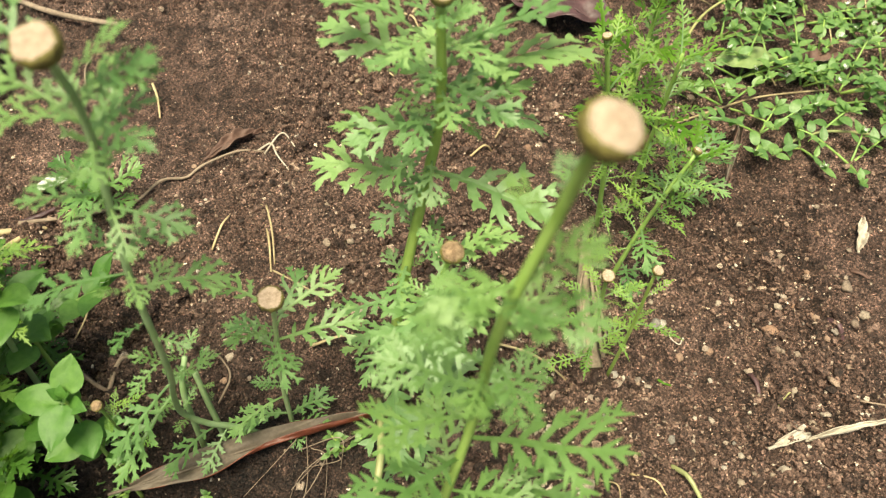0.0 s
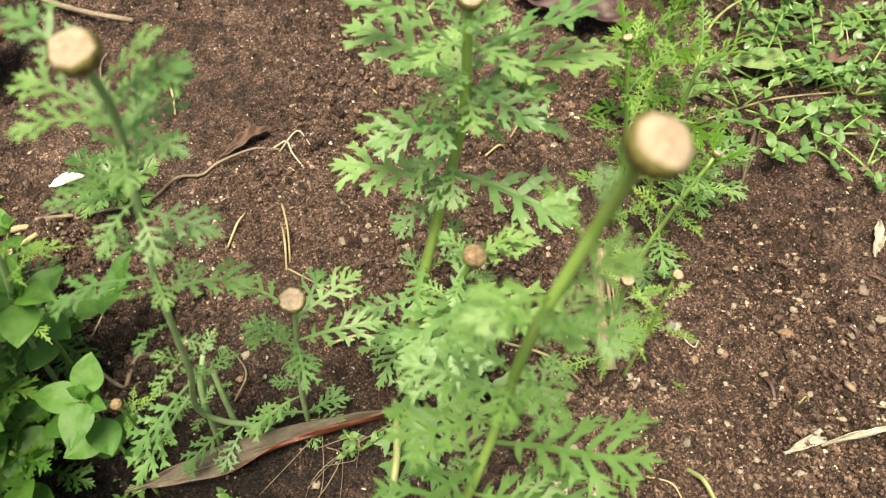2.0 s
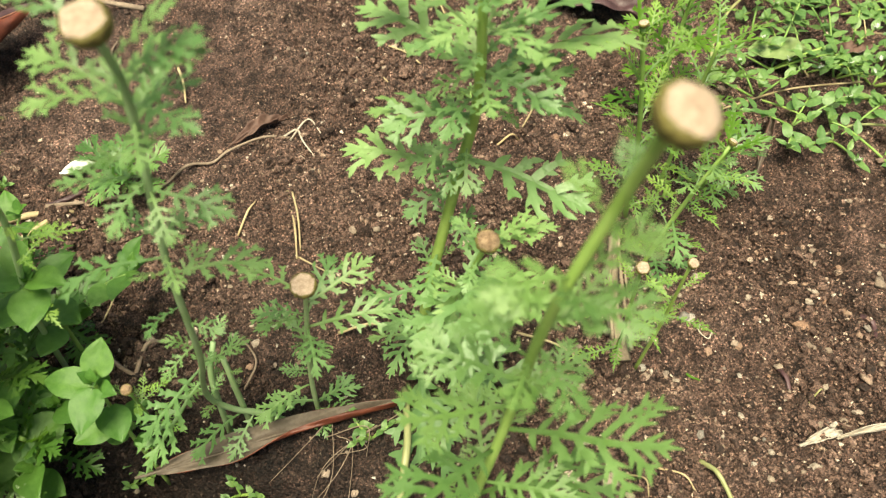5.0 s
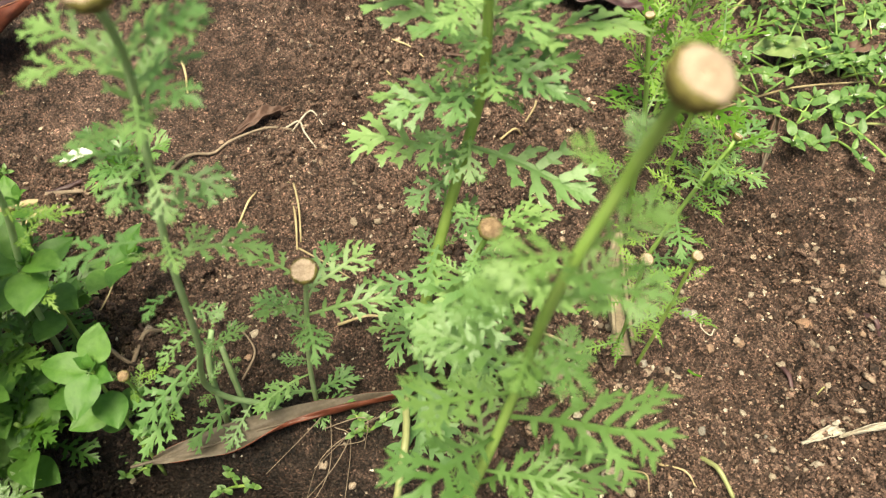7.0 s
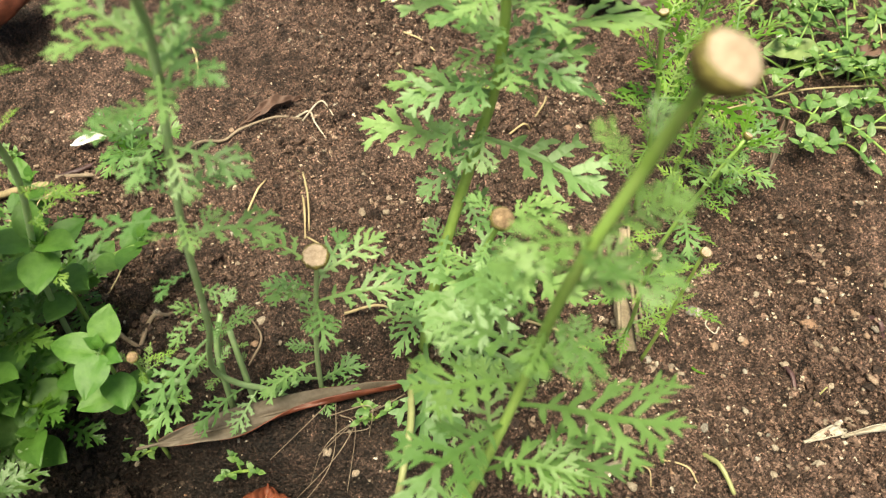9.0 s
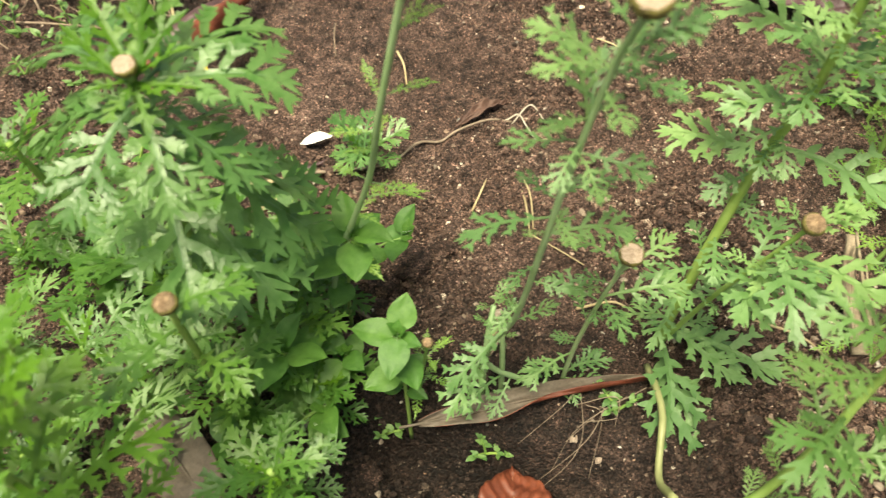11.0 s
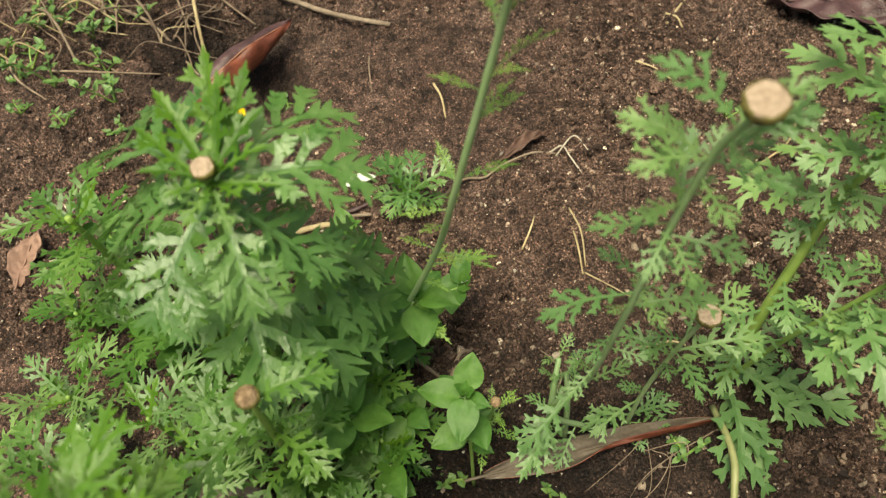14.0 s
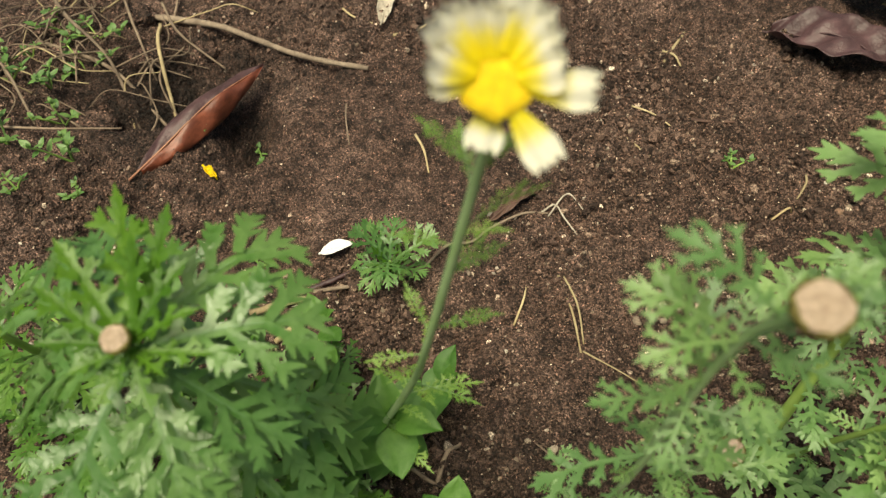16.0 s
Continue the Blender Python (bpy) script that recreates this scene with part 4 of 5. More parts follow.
def lying_leaf(name, a, b, width, label, top, under, curl=0.3, arch=0.01, seed=0, veins=6, lift=0.002, roll=0.0, hem=0.0, vein_mat=None, ridge=0.0005, crumple=0.0016, other=None, level=None):
    """A dead leaf between two points on the soil, its margins rolled up and its veins raised; hem turns up its near margin."""
    A, B = Vector((*a, height(*a))), Vector((*b, height(*b)))
    L = (B - A).length
    side = Vector((a[1] - b[1], b[0] - a[0], 0)).normalized() * width * 0.5
    rest = 0.0
    for i in range(13):
        for k in (-1, 0, 1):
            p = A.lerp(B, i / 12) + side * k
            rest = max(rest, height(p.x, p.y) - p.z - arch * math.sin(math.pi * i / 12) - abs(k) * curl * width * 0.3)
    if level:
        A.z, B.z = level
    else:
        A.z += 0.6 * rest + lift
        B.z += 0.6 * rest + lift
    ob = thing(name, A, label, "dead leaf", "fallen leaves")
    n, m = max(26, veins * 8), 10
    verts, faces = [], []
    for i in range(n + 1):
        u = i / n
        w = width * (math.sin(math.pi * min(1, 0.03 + 0.97 * u)) ** 0.75 * (1 - 0.25 * u) + 0.02)
        row = []
        for sgn in (-1, 1):
            y = z = 0.0
            pts = [(0.0, 0.0, 0.0)]
            for k in range(1, m + 1):
                v = k / m
                th = curl * 3.1 * v
                if hem and sgn < 0:
                    th += hem * smooth(v, 0.05, 0.55) * smooth(u, 0.22, 0.6)
                y += w / m * math.cos(th)
                z += w / m * math.sin(th)
                pts.append((sgn * y, z, sgn * v))
            row.append(pts)
        for y, z, v in row[0][:0:-1] + row[1]:
            z += arch * math.sin(math.pi * u) + crumple * math.sin(9 * u + 3 * v + seed) + crumple * 0.6 * math.sin(23 * u - 5 * v + seed * 2)
            z += ridge * abs(math.sin(math.pi * veins * (u - 0.30 * abs(v)))) ** 0.7 - 0.0010 * math.exp(-(v * 9) ** 2)
            verts.append((L * u, y, z))
    wide = 2 * m + 1
    for i in range(n):
        for k in range(wide - 1):
            q = i * wide + k
            faces.append((q, q + wide, q + wide + 1, q + 1))
    slots = [2 if other and q % (wide - 1) >= m else 0 for q in range(len(faces))]
    blade = mesh("blade", verts, faces, [top, under] + ([other, under] if other else []), slots)
    blade_ob = part("blade", blade, ob, turned(B - A, (0, 0, 1), roll))
    mod = blade_ob.modifiers.new("thickness", "SOLIDIFY")
    mod.thickness, mod.material_offset, mod.material_offset_rim = 0.0006, 1, 1
    rib = [Vector((L * u, 0, arch * math.sin(math.pi * u) + crumple * math.sin(9 * u + seed) - 0.0004)) for u in (0, 0.2, 0.4, 0.6, 0.8, 0.97)]
    rib[0].x -= L * 0.08
    part("midrib", tube("midrib", rib, 0.0010, 0.0004, vein_mat or top, 6, 6), ob, turned(B - A, (0, 0, 1), roll))
    return ob


lying_leaf("fallen_leaf", (-.133, .238), (.005, .283), 0.0108, "long curled dead leaf, grey above and red-brown below", LITTER, LITTER_RED, 0.05, 0.006, 3, 7, 0.009, radians(10), 2.0, level=(0.003, 0.008))
lying_leaf("fallen_leaf", (-.064, .160), (-.070, .228), 0.027, "red-brown dead leaf with strong raised veins", LITTER_RED, LITTER_RED, 0.10, 0.006, 5, 8, 0.004, vein_mat=LITTER_VEIN, ridge=0.0022)
lying_leaf("fallen_leaf", (-.303, .218), (-.226, .150), 0.021, "broad flat grey-brown dead leaf under the plants", LITTER, LITTER_RED, 0.06, 0.004, 6, 7, 0.02, level=(0.030, 0.022))
lying_leaf("fallen_leaf", (-.500, .352), (-.496, .397), 0.013, "small pinkish dead leaf scrap lying on soil", PINK, PINK, 0.15, 0.004, 7, 5, 0.004)
lying_leaf("fallen_leaf", (-.585, .345), (-.535, .375), 0.016, "pinkish-brown dead leaf lying on soil", PINK, LITTER_RED, 0.12, 0.004, 8, 5, 0.004)
lying_leaf("fallen_leaf", (-.437, .551), (-.358, .682), 0.024, "dark red dead leaf bent like a tent over a hollow", LITTER_RED, PURPLE, -0.40, 0.014, 9, 6, 0.014, radians(24), 0.0, LITTER_VEIN, other=PURPLE, level=(.008, .014))
lying_leaf("fallen_leaf", (.115, .745), (.225, .690), 0.036, "large dark purple-brown dead leaf", PURPLE, PURPLE, 0.16, 0.012, 10, 6, 0.006, crumple=0.004)
lying_leaf("fallen_leaf", (.19, .80), (.30, .75), 0.030, "brown dead leaf, dry and dull", LITTER, LITTER, 0.2, 0.012, 11, 6, 0.008)
lying_leaf("fallen_leaf", (-.136, .503), (-.098, .540), 0.0075, "small curled dull brown dry leaf", LITTER_DULL, LITTER_DULL, 0.33, 0.004, 12, 5, 0.003)
lying_leaf("fallen_leaf", (.281, .486), (.314, .567), 0.0075, "narrow grey-brown shrivelled leaf", LITTER, LITTER_DULL, 0.7, 0.008, 13, 5, 0.003, crumple=0.004)
lying_leaf("fallen_leaf", (.254, .260), (.290, .276), 0.0048, "pale twisted dry leaf on soil", PALE, PALE, 0.45, 0.005, 14, 4, 0.002, vein_mat=PALE, crumple=0.0010)
lying_leaf("fallen_leaf", (.288, .273), (.350, .283), 0.0040, "pale narrow dry leaf, creased along its length", PALE, PALE, 0.7, 0.006, 22, 5, 0.002, vein_mat=PALE, crumple=0.0012)
lying_leaf("fallen_leaf", (.372, .425), (.384, .455), 0.005, "small pale dry leaf scrap", PALE, PALE, 0.3, 0.003, 15, 4, 0.002, vein_mat=PALE)
lying_leaf("fallen_leaf", (.385, .63), (.43, .66), 0.013, "brown dead leaf in the chickweed", LITTER_DULL, LITTER, 0.2, 0.004, 16, 5, 0.012)
lying_leaf("fallen_leaf", (.30, .62), (.36, .625), 0.017, "broad flat green leaf spotted with soil", LEAF_FLAT, LEAF_FLAT, 0.1, 0.004, 17, 5, 0.014, vein_mat=RIB)
lying_leaf("fallen_petal", (-.264, .470), (-.240, .478), 0.0065, "white fallen petal on soil", WHITE, WHITE, 0.10, 0.002, 18, 1, 0.004, vein_mat=WHITE, crumple=0.0003, ridge=0.0)


# ---- roots, straws and sticks ----
def strand(name, points, r0, r1, mat, label, lift=0.0015, seed=0, category="dry stalk", flat=1.0):
    pts = [Vector((p[0], p[1], height(p[0], p[1]) + lift + (p[2] if len(p) > 2 else 0))) for p in points]
    ob = thing(name, pts[0], label, category, "dry strands on the soil")
    part("stalk", tube("stalk", [p - pts[0] for p in pts], r0, r1, mat, 7, 7, 0.16, seed, flat), ob)
    return ob


strand("root", [(-.262, .432), (-.235, .441), (-.205, .446, .002), (-.186, .462, .001), (-.168, .479, .003), (-.150, .484, .001), (-.136, .493, .003), (-.112, .508, .001), (-.092, .513)], 0.0016, 0.0009, ROOT_PALE, "thin brown root lying on soil", seed=1, category="root")
strand("root", [(-.097, .513), (-.087, .519, .004), (-.080, .505, .006), (-.07, .495)], 0.0009, 0.0006, PALE, "fine curled rootlet lying on soil", seed=2, category="root")
strand("root", [(-.092, .51), (-.078, .525, .005), (-.066, .512, .004)], 0.0008, 0.0005, PALE, "fine curled rootlet lying on soil", seed=3, category="root")
strand("root", [(-.50, .775), (-.43, .757, .004), (-.385, .733, .006), (-.322, .701, .004), (-.259, .687)], 0.0036, 0.0024, ROOT_PALE, "long pale brown root across the soil", 0.003, 4, "root")
strand("root", [(-.60, .72), (-.522, .697, .006), (-.47, .66, .004), (-.447, .631)], 0.0024, 0.0013, ROOT, "brown root in a hollow", seed=5, category="root")
strand("root", [(-.162, .294), (-.155, .315, .005), (-.148, .325, .003), (-.140, .343)], 0.0017, 0.0010, ROOT, "short pale root sticking out", seed=6, category="root")
strand("root", [(-.215, .325), (-.185, .312, .004), (-.165, .30, .004), (-.15, .297)], 0.0018, 0.0011, ROOT, "pale brown root beside chickweed", seed=7, category="root")
strand("root", [(-.091, .294), (-.085, .31, .004), (-.092, .322, .004), (-.10, .33)], 0.0008, 0.0006, ROOT, "fine bent rootlet lying on soil", seed=8, category="root")
for k, (a, b, r, tall) in enumerate((((-.085, .453), (-.070, .394), .0011, .004), ((-.081, .452), (-.068, .400), .0009, .006), ((-.069, .395), (-.03, .37), .0007, .002), ((.107, .555), (.098, .535), .0011, .002), ((.077, .517), (.096, .529), .0010, .002),
                                     ((-.034, .335), (.008, .339), .0011, .006), ((.085, .335), (.141, .308), .0010, .004), ((-.31, .42), (-.246, .436), .0028, .004), ((-.285, .395), (-.246, .43), .0024, .006), ((-.196, .329), (-.187, .371), .0007, .008),
                                     ((-.116, .413), (-.108, .443), .0009, .003), ((-.491, .765), (-.454, .655), .0022, .02), ((-.03, .60), (-.01, .575), .0009, .002), ((.015, .72), (.03, .70), .0012, .002), ((-.02, .635), (.01, .61), .0009, .003),
                                     ((-.205, .60), (-.19, .56), .0012, .003), ((-.24, .73), (-.20, .76), .0016, .003), ((.17, .25), (.19, .235), .0007, .003), ((.15, .245), (.16, .23), .0006, .003))):
    mid = ((a[0] + b[0]) / 2 + 0.002, (a[1] + b[1]) / 2, tall)
    strand("straw", [a, mid, b], r, r * 0.7, STRAW, "dry straw-coloured stalk lying on soil", seed=20 + k)
rng = random.Random(12)
for k, (x, y) in enumerate(((-.058, .222), (-.008, .250), (-.038, .240), (-.02, .226), (-.068, .238), (-.03, .252), (-.060, .215), (-.045, .228))):
    strand("rootlet", [(-.004 + rng.uniform(-.03, .016), .266 + rng.uniform(-.016, .012), .006), ((.0 + x) / 2 + rng.uniform(-.010, .010), (.270 + y) / 2 + rng.uniform(-.008, .008), .007), (x, y, .002)], 0.00034, 0.0002, ROOT_PALE,
           "thin pale dry rootlet from a loose tangle", 0.003, 50 + k, "root")
strand("green_shoot", [(.197, .255), (.203, .245, .004), (.210, .230, .004)], 0.0018, 0.0012, STEM_Y, "yellow-green cut stalk lying on soil", 0.002, 60, "green stalk")
strand("yellow_stalk", [(.013, .294, .0), (.017, .255, .018), (.014, .215, .040), (.014, .191, .056)], 0.0024, 0.0023, STEM_Y, "yellowing thick stalk at the foot of plants", 0.002, 61, "green stalk")
stick = strand("dry_stick", [(.153, .398, .024), (.150, .362, .014), (.153, .316, .004)], 0.0042, 0.0058, DRYWOOD, "split grey dry stick with peeling bark", 0.004, 62, "stick", 0.6)
for k, (dx, r) in enumerate(((.0045, .0016), (-.0042, .0013), (.0075, .0009))):
    part("splinter", tube("splinter", [Vector((dx * 0.4, -.012 * k, .003)), Vector((dx - .003, -.036, -.004)), Vector((dx * 1.3, -.078 + .008 * k, -.018))], r * 0.6, r, DRYWOOD, 6, 6, 0.3, 80 + k, 0.7), stick, None, "thin grey splinter")
strand("grass_stalk", [(.262, .585), (.27, .63, .02), (.30, .68, .03), (.35, .72, .03)], 0.0016, 0.0010, STEM_Y, "pale green arching grass stalk", 0.004, 63, "grass")
strand("straw", [(.235, .545), (.28, .56, .006), (.33, .58, .01), (.40, .60, .01)], 0.0011, 0.0008, STRAW, "long dry stalk at the mat's edge", 0.003, 64)
strand("straw", [(.34, .53), (.38, .545, .008), (.43, .55, .006)], 0.0013, 0.0010, STEM_Y, "green trailing stalk over soil", 0.003, 65)
strand("twig", [(.003, .630), (.03, .626, .003), (.066, .624)], 0.0016, 0.0012, LITTER_DULL, "thin dark brown twig lying on soil", seed=70, category="twig")
strand("straw", [(-.274, .645), (-.268, .615, .002), (-.262, .590)], 0.0009, 0.0006, ROOT, "short dull dry stalk pressed on soil", seed=71)
strand("straw", [(-.300, .785), (-.285, .765, .003), (-.262, .745)], 0.0012, 0.0008, STRAW, "dry straw-coloured stalk lying on soil", seed=72)
strand("straw", [(.016, .708), (.026, .725, .002), (.037, .742)], 0.0016, 0.0012, STRAW, "short pale dry stalk lying on soil", seed=73)
lying_leaf("fallen_leaf", (-.254, .750), (-.247, .795), 0.010, "small pale pinkish dry leaf on soil", PALE, PALE, 0.25, 0.003, 19, 4, 0.003, vein_mat=PALE)
lying_leaf("fallen_petal", (-.386, .563), (-.372, .552), 0.004, "tiny yellow fallen petal on soil", YELLOW, YELLOW, 0.2, 0.002, 20, 3, 0.003, vein_mat=YELLOW)
lying_leaf("fallen_leaf", (.225, .775), (.275, .745), 0.016, "yellow-brown dead leaf, dry", STRAW, LITTER, 0.25, 0.008, 21, 5, 0.010)
for k, (pts, r, mat, label) in enumerate(((((.266, .326), (.267, .317, .001), (.268, .308)), .0022, PURPLE, "dark splinter of bark pressed into soil"), (((.326, .360), (.330, .353, .001), (.334, .346)), .0026, PURPLE, "dark grey bark chip on soil"),
                                          (((.262, .279), (.282, .280, .002), (.305, .276)), .0007, LITTER_DULL, "thin dark twig lying on soil"), (((.364, .410), (.368, .405, .001), (.373, .402)), .0020, LITTER_DULL, "small grey curled scrap on soil"),
                                          (((.216, .355), (.213, .348, .004), (.219, .343, .005), (.223, .349, .002)), .0006, PALE, "tiny curled pale fibre on soil"), (((.201, .318), (.205, .316, .002), (.209, .313)), .0012, LEAF_Y, "scrap of green leaf on soil"),
                                          (((.277, .298), (.282, .303, .005), (.289, .307, .002)), .0006, STEM_Y, "thin green thread lying on soil"),
                                          (((.330, .300), (.345, .296, .002), (.36, .298)), .0008, ROOT, "thin brown fibre lying on soil"))):
    strand("soil_scrap", list(pts), r, r * 0.6, mat, label, 0.0004, 340 + k, "plant scrap", 0.4)
strand("dark_scrap", [(-.268, .440), (-.255, .447, .002), (-.238, .453)], 0.0022, 0.0018, PURPLE, "dark shrivelled leaf stalk on soil", 0.002, 66)
for k in range(110):
    x, y = rng.triangular(-.76, -.44, -.64), rng.uniform(.60, .90)
    a, L = rng.uniform(0, math.pi), rng.uniform(.04, .11)
    strand("dry_grass_stalk", [(x, y, 0.004), (x + L * 0.35 * math.cos(a) + rng.uniform(-.015, .015), y + L * 0.35 * math.sin(a) + rng.uniform(-.015, .015), rng.uniform(.006, .022)), (x + L * 0.7 * math.cos(a) + rng.uniform(-.015, .015), y + L * 0.7 * math.sin(a), 0.010), (x + L * math.cos(a), y + L * math.sin(a), 0.004)], rng.uniform(.0005, .0012), .0005, STRAW if k % 3 == 0 else ROOT, "dry grass stalk in a thin litter", 0.002, 100 + k)
for k in range(22):
    x, y = rng.uniform(.30, .56), rng.uniform(.58, .86)
    a, L = rng.uniform(0, math.pi), rng.uniform(.03, .08)
    strand("dry_grass_stalk", [(x, y, 0.004), (x + L * 0.5 * math.cos(a), y + L * 0.5 * math.sin(a), rng.uniform(.004, .014)), (x + L * math.cos(a), y + L * math.sin(a), 0.004)], rng.uniform(.0006, .0011), .0005, STRAW, "dry grass stalk among chickweed", 0.002, 150 + k)


for k, (pts, r) in enumerate(((((-.62, .80), (-.57, .74, .02), (-.52, .70, .012), (-.49, .65)), .0022), (((-.55, .82), (-.51, .75, .018), (-.475, .69, .01)), .0018), (((-.66, .70), (-.60, .66, .015), (-.55, .60, .004)), .0018),
                              (((-.50, .80), (-.46, .74, .02), (-.41, .71, .008)), .0016), (((-.585, .60), (-.53, .585, .01), (-.47, .60, .004)), .0014), (((-.64, .62), (-.60, .575, .012), (-.56, .55, .004)), .0014), (((-.45, .66), (-.47, .69, .012), (-.46, .74, .004)), .0013))):
    strand("root", list(pts), r, r * 0.6, ROOT, "grey-brown dry root in a litter hollow", 0.003, 300 + k, "root")


def clod_mesh(seed):
    """A crumbling lump of earth."""
    bm = bmesh.new()
    bmesh.ops.create_icosphere(bm, subdivisions=4, radius=1.0)
    for v in bm.verts:
        d = 1 + 0.35 * noise.noise(v.co * 1.2 + Vector((seed * 5.1, 0, 0))) + 0.16 * noise.noise(v.co * 4 + Vector((seed, 3, 0))) + 0.10 * noise.noise(v.co * 9) - 0.12 * noise.voronoi(v.co * 4.5)[0][0]
        v.co = Vector((v.co.x, v.co.y * 0.85, v.co.z * 0.6)) * d * 0.016
    me = bpy.data.meshes.new("soil_clod")
    bm.to_mesh(me)
    bm.free()
    shade_smooth(me)
    me.materials.append(SOIL)
    return me


clods = [clod_mesh(i) for i in range(3)]
for k, (x, y, r) in enumerate(((-.525, .63, .026), (-.575, .665, .020), (-.49, .72, .018), (-.44, .735, .016), (-.60, .745, .022), (-.515, .775, .018), (-.155, .355, .015), (-.172, .340, .012), (-.125, .345, .010), (-.105, .205, .012), (-.165, .215, .011), (-.135, .372, .009), (-.06, .205, .010))):
    ob = tagged(new("soil_clod", clods[k % 3]), "crumbly dark lump of earth on the soil", "soil clod", "lumps of earth")
    ob.matrix_basis = Matrix.Translation((x, y, height(x, y) + r * 0.1)) @ Matrix.Rotation(k * 1.7, 4, "Z") @ Matrix.Diagonal((r / 0.016, r / 0.016, r / 0.016, 1))

lumps = random.Random(31)
for k in range(70):
    x, y, r = lumps.triangular(-.28, .46, .1), lumps.triangular(.20, .66, .34), lumps.uniform(.0035, .008)
    ob = tagged(new("soil_clod", clods[k % 3]), "small crumbly lump of brown earth", "soil clod", "lumps of earth")
    ob.matrix_basis = Matrix.Translation((x, y, height(x, y) - r * 0.05)) @ Matrix.Rotation(k * 2.3, 4, "Z") @ Matrix.Diagonal((r / 0.016, r / 0.016, r / 0.016, 1))


# ---- stones and crumbs on the soil ----
ICO = [(0, 0, 1), (0.894, 0, 0.447), (0.276, 0.851, 0.447), (-0.724, 0.526, 0.447), (-0.724, -0.526, 0.447), (0.276, -0.851, 0.447),
       (0.724, 0.526, -0.447), (-0.276, 0.851, -0.447), (-0.894, 0, -0.447), (-0.276, -0.851, -0.447), (0.724, -0.526, -0.447), (0, 0, -1)]
ICO_F = [(0, 1, 2), (0, 2, 3), (0, 3, 4), (0, 4, 5), (0, 5, 1), (1, 6, 2), (2, 7, 3), (3, 8, 4), (4, 9, 5), (5, 10, 1),
         (6, 7, 2), (7, 8, 3), (8, 9, 4), (9, 10, 5), (10, 6, 1), (11, 7, 6), (11, 8, 7), (11, 9, 8), (11, 10, 9), (11, 6, 10)]


def stone_mesh(seed):
    """A worn pebble: a ball of 80 faces, pressed and dented."""
    rng = random.Random(seed)
    bm = bmesh.new()
    bmesh.ops.create_icosphere(bm, subdivisions=2, radius=1.0)
    sx, sy, sz = rng.uniform(0.8, 1.25), rng.uniform(0.65, 1.0), rng.uniform(0.45, 0.75)
    for v in bm.verts:
        d = 1 + 0.55 * noise.noise(v.co * 1.7 + Vector((seed * 3.7, 0, 0)))
        v.co = Vector((v.co.x * sx, v.co.y * sy, v.co.z * sz)) * d
    me = bpy.data.meshes.new("stone")
    bm.to_mesh(me)
    bm.free()
    shade_smooth(me)
    me.materials.append(STONE)
    return me


stones = [stone_mesh(i) for i in range(8)]
rng = random.Random(9)
placed = [(-.031, .419, .0055), (-.020, .418, .0052), (.287, .356, .0058), (.302, .383, .0042), (.281, .361, .0036), (.391, .512, .0040), (.350, .390, .0062), (.294, .312, .0056), (.263, .248, .0070), (.170, .320, .0050), (.171, .312, .0042),
          (.194, .312, .0044), (.254, .377, .0046), (.206, .361, .0056), (.298, .376, .0040), (.322, .346, .0036), (.328, .351, .0040), (.343, .356, .0046), (.316, .313, .0046), (.299, .335, .0040), (.273, .290, .0036), (.297, .287, .0036), (.139, .239, .0085),
          (.205, .378, .0034), (.263, .302, .0030), (.287, .305, .0030), (.305, .291, .0034), (.310, .287, .0030), (.223, .315, .0030), (-.088, .327, .0050), (.276, .525, .0058), (-.09, .31, .0042), (.36, .37, .005), (.125, .262, .005), (.115, .275, .004)]
for i in range(300):
    if i < len(placed):
        x, y, r = placed[i]
        r *= 0.72
    else:
        x = rng.triangular(-0.30, 0.50, 0.26)
        y = rng.triangular(0.16, 0.72, 0.30)
        r = min(0.0032, 0.0011 * rng.paretovariate(2.3))
    m = Matrix.Translation((x, y, height(x, y) + r * 0.25)) @ Matrix.Rotation(rng.uniform(0, 6.28), 4, "Z") @ Matrix.Rotation(rng.uniform(-0.4, 0.4), 4, "X") @ Matrix.Diagonal((r, r, r, 1))
    part("stone", stones[i % 8], ground, m)


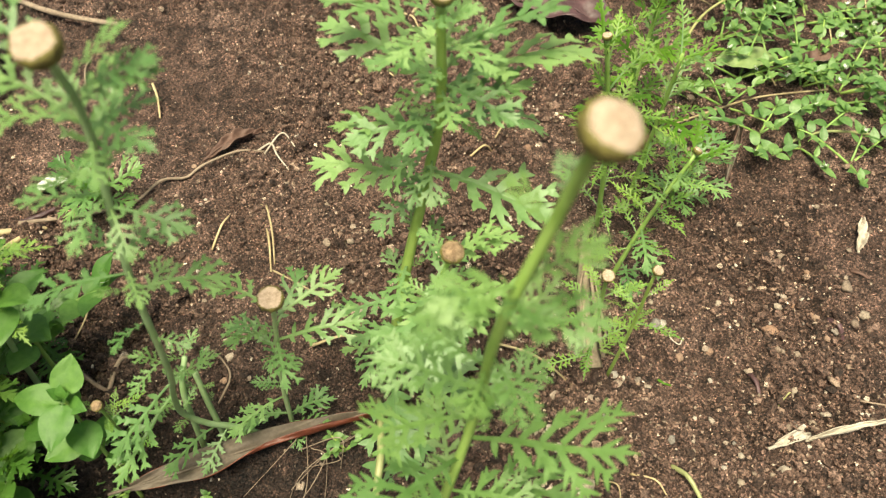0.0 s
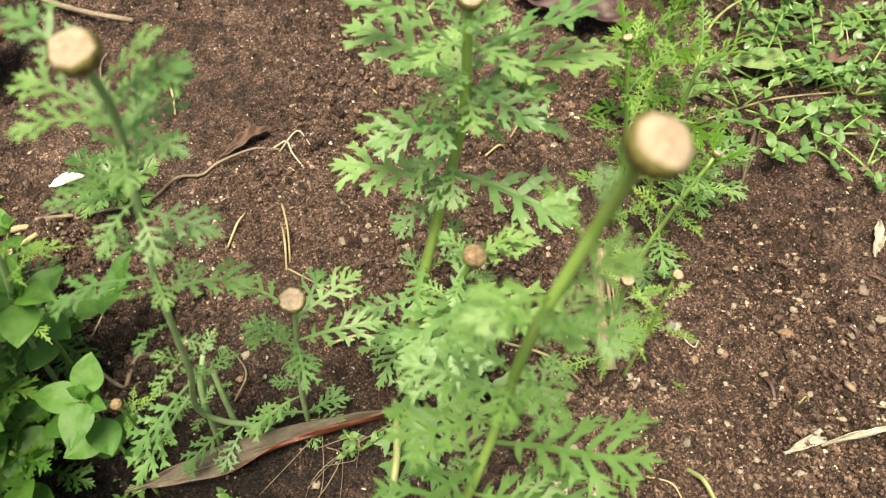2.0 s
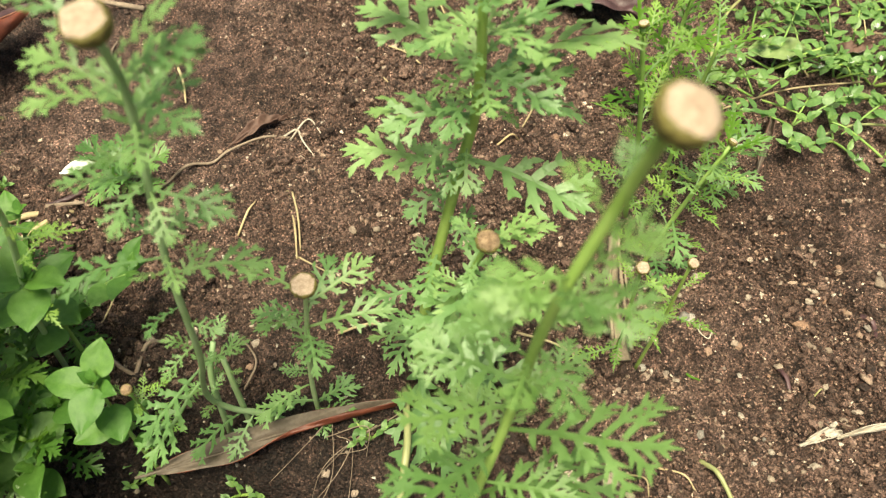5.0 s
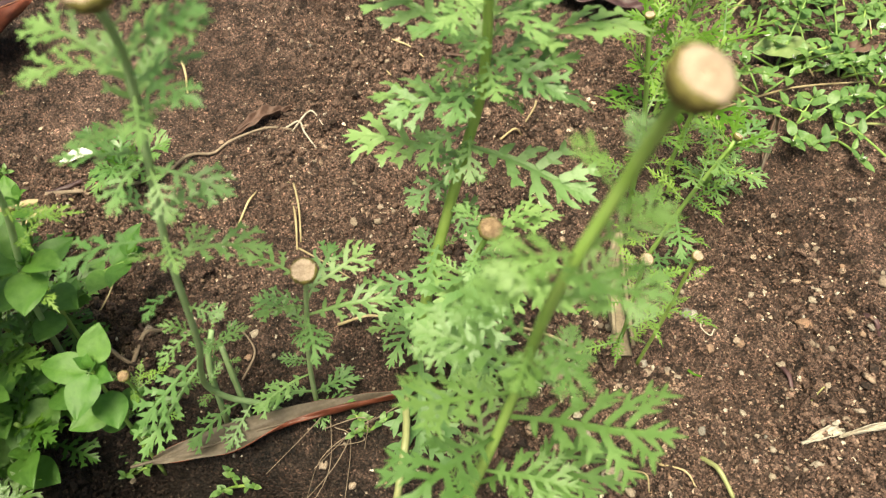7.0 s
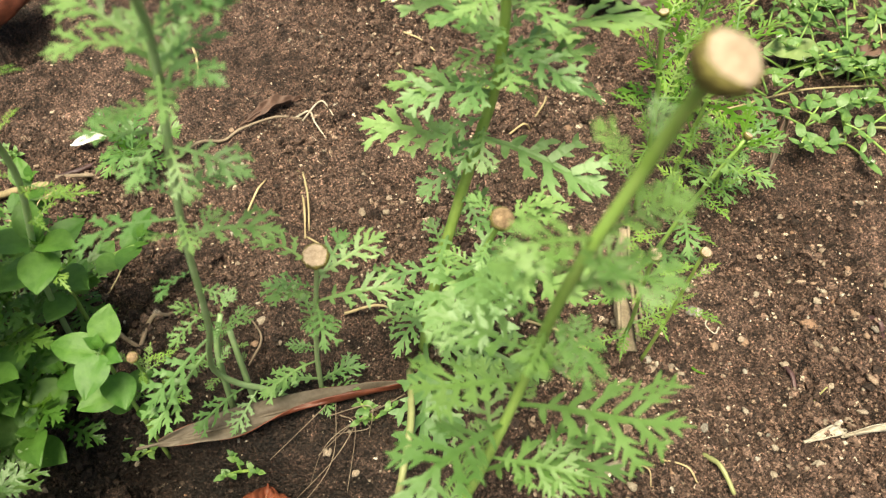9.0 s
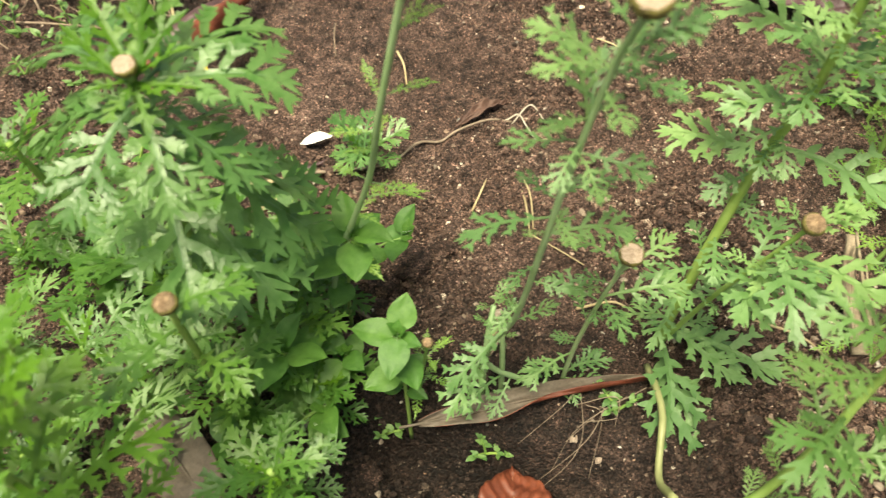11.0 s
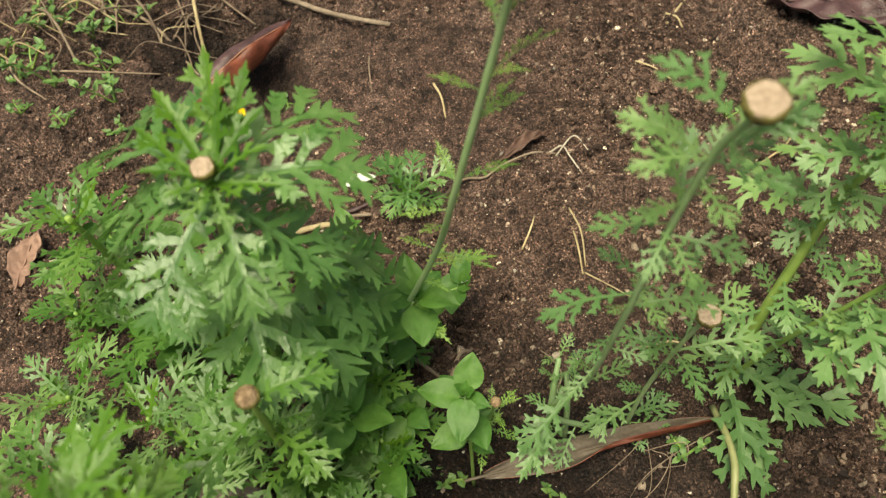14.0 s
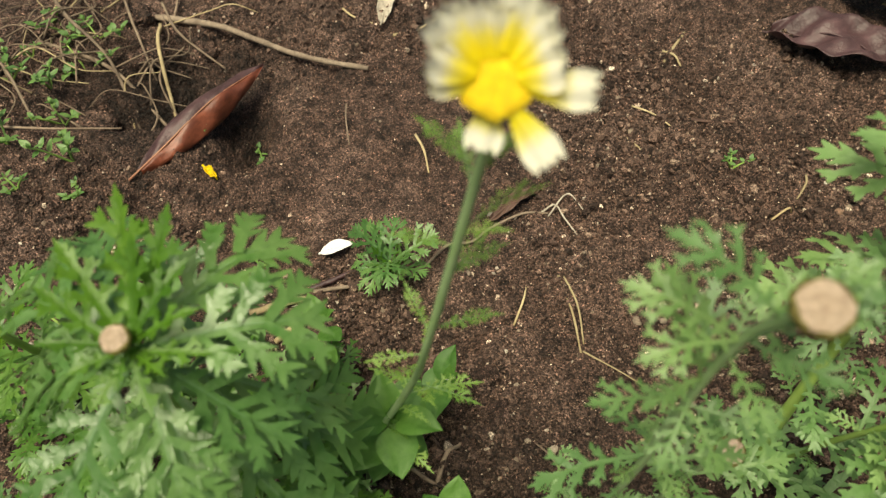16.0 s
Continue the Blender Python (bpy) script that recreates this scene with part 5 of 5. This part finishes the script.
OCT = [(1, 0, 0), (0, 1, 0), (-1, 0, 0), (0, -1, 0), (0, 0, 1), (0, 0, -1)]
OCT_F = [(0, 1, 4), (1, 2, 4), (2, 3, 4), (3, 0, 4), (1, 0, 5), (2, 1, 5), (3, 2, 5), (0, 3, 5)]


def crumbs(count, seed, shape, shape_faces, least, tail, most, label, mat=None, middle=0.0):
    """Loose crumbs of soil over the bed, thousands of them in one mesh."""
    rs = np.random.RandomState(seed)
    form, tri = np.array(shape, float), np.array(shape_faces)
    k = len(form)
    xs, ys = rs.triangular(-0.70, middle, 0.56, count), rs.triangular(0.10, 0.26, 0.85, count)
    size = np.clip(least * (1 + rs.pareto(tail, count)), 0, most)
    loose = np.array([roughness_at(x, y) for x, y in zip(xs, ys)])
    size *= 0.45 + 0.75 * loose
    zs = np.array([height(x, y) for x, y in zip(xs, ys)]) + size * 0.35
    v = form[None] * (0.45 + 0.95 * rs.rand(count, k, 1)) * rs.uniform(0.65, 1.25, (count, 1, 3))
    a = rs.uniform(0, 6.28, count)[:, None]
    x, y = v[:, :, 0] * np.cos(a) - v[:, :, 1] * np.sin(a), v[:, :, 0] * np.sin(a) + v[:, :, 1] * np.cos(a)
    tip = rs.uniform(-0.6, 0.6, count)[:, None]
    y, z = y * np.cos(tip) - v[:, :, 2] * np.sin(tip), y * np.sin(tip) + v[:, :, 2] * np.cos(tip)
    verts = np.stack((x, y, z), 2) * size[:, None, None] + np.stack((xs, ys, zs), 1)[:, None]
    faces = (tri[None] + k * np.arange(count)[:, None, None]).reshape(-1, 3)
    me = bpy.data.meshes.new("soil_crumbs")
    me.from_pydata(verts.reshape(-1, 3).tolist(), [], faces.tolist())
    me.materials.append(mat or CRUMB)
    ob = new("soil_crumbs", me)
    ob.parent = ground
    return tagged(ob, label, kind="stuff")


crumbs(42000, 3, ICO, ICO_F, 0.0009, 3.0, 0.0034, "loose dark brown soil clods")
crumbs(100000, 4, OCT, OCT_F, 0.0006, 2.6, 0.0016, "fine loose soil grains")
crumbs(1700, 5, ICO, ICO_F, 0.0008, 2.4, 0.0022, "small pale grit strewn over soil", GRIT, 0.3)
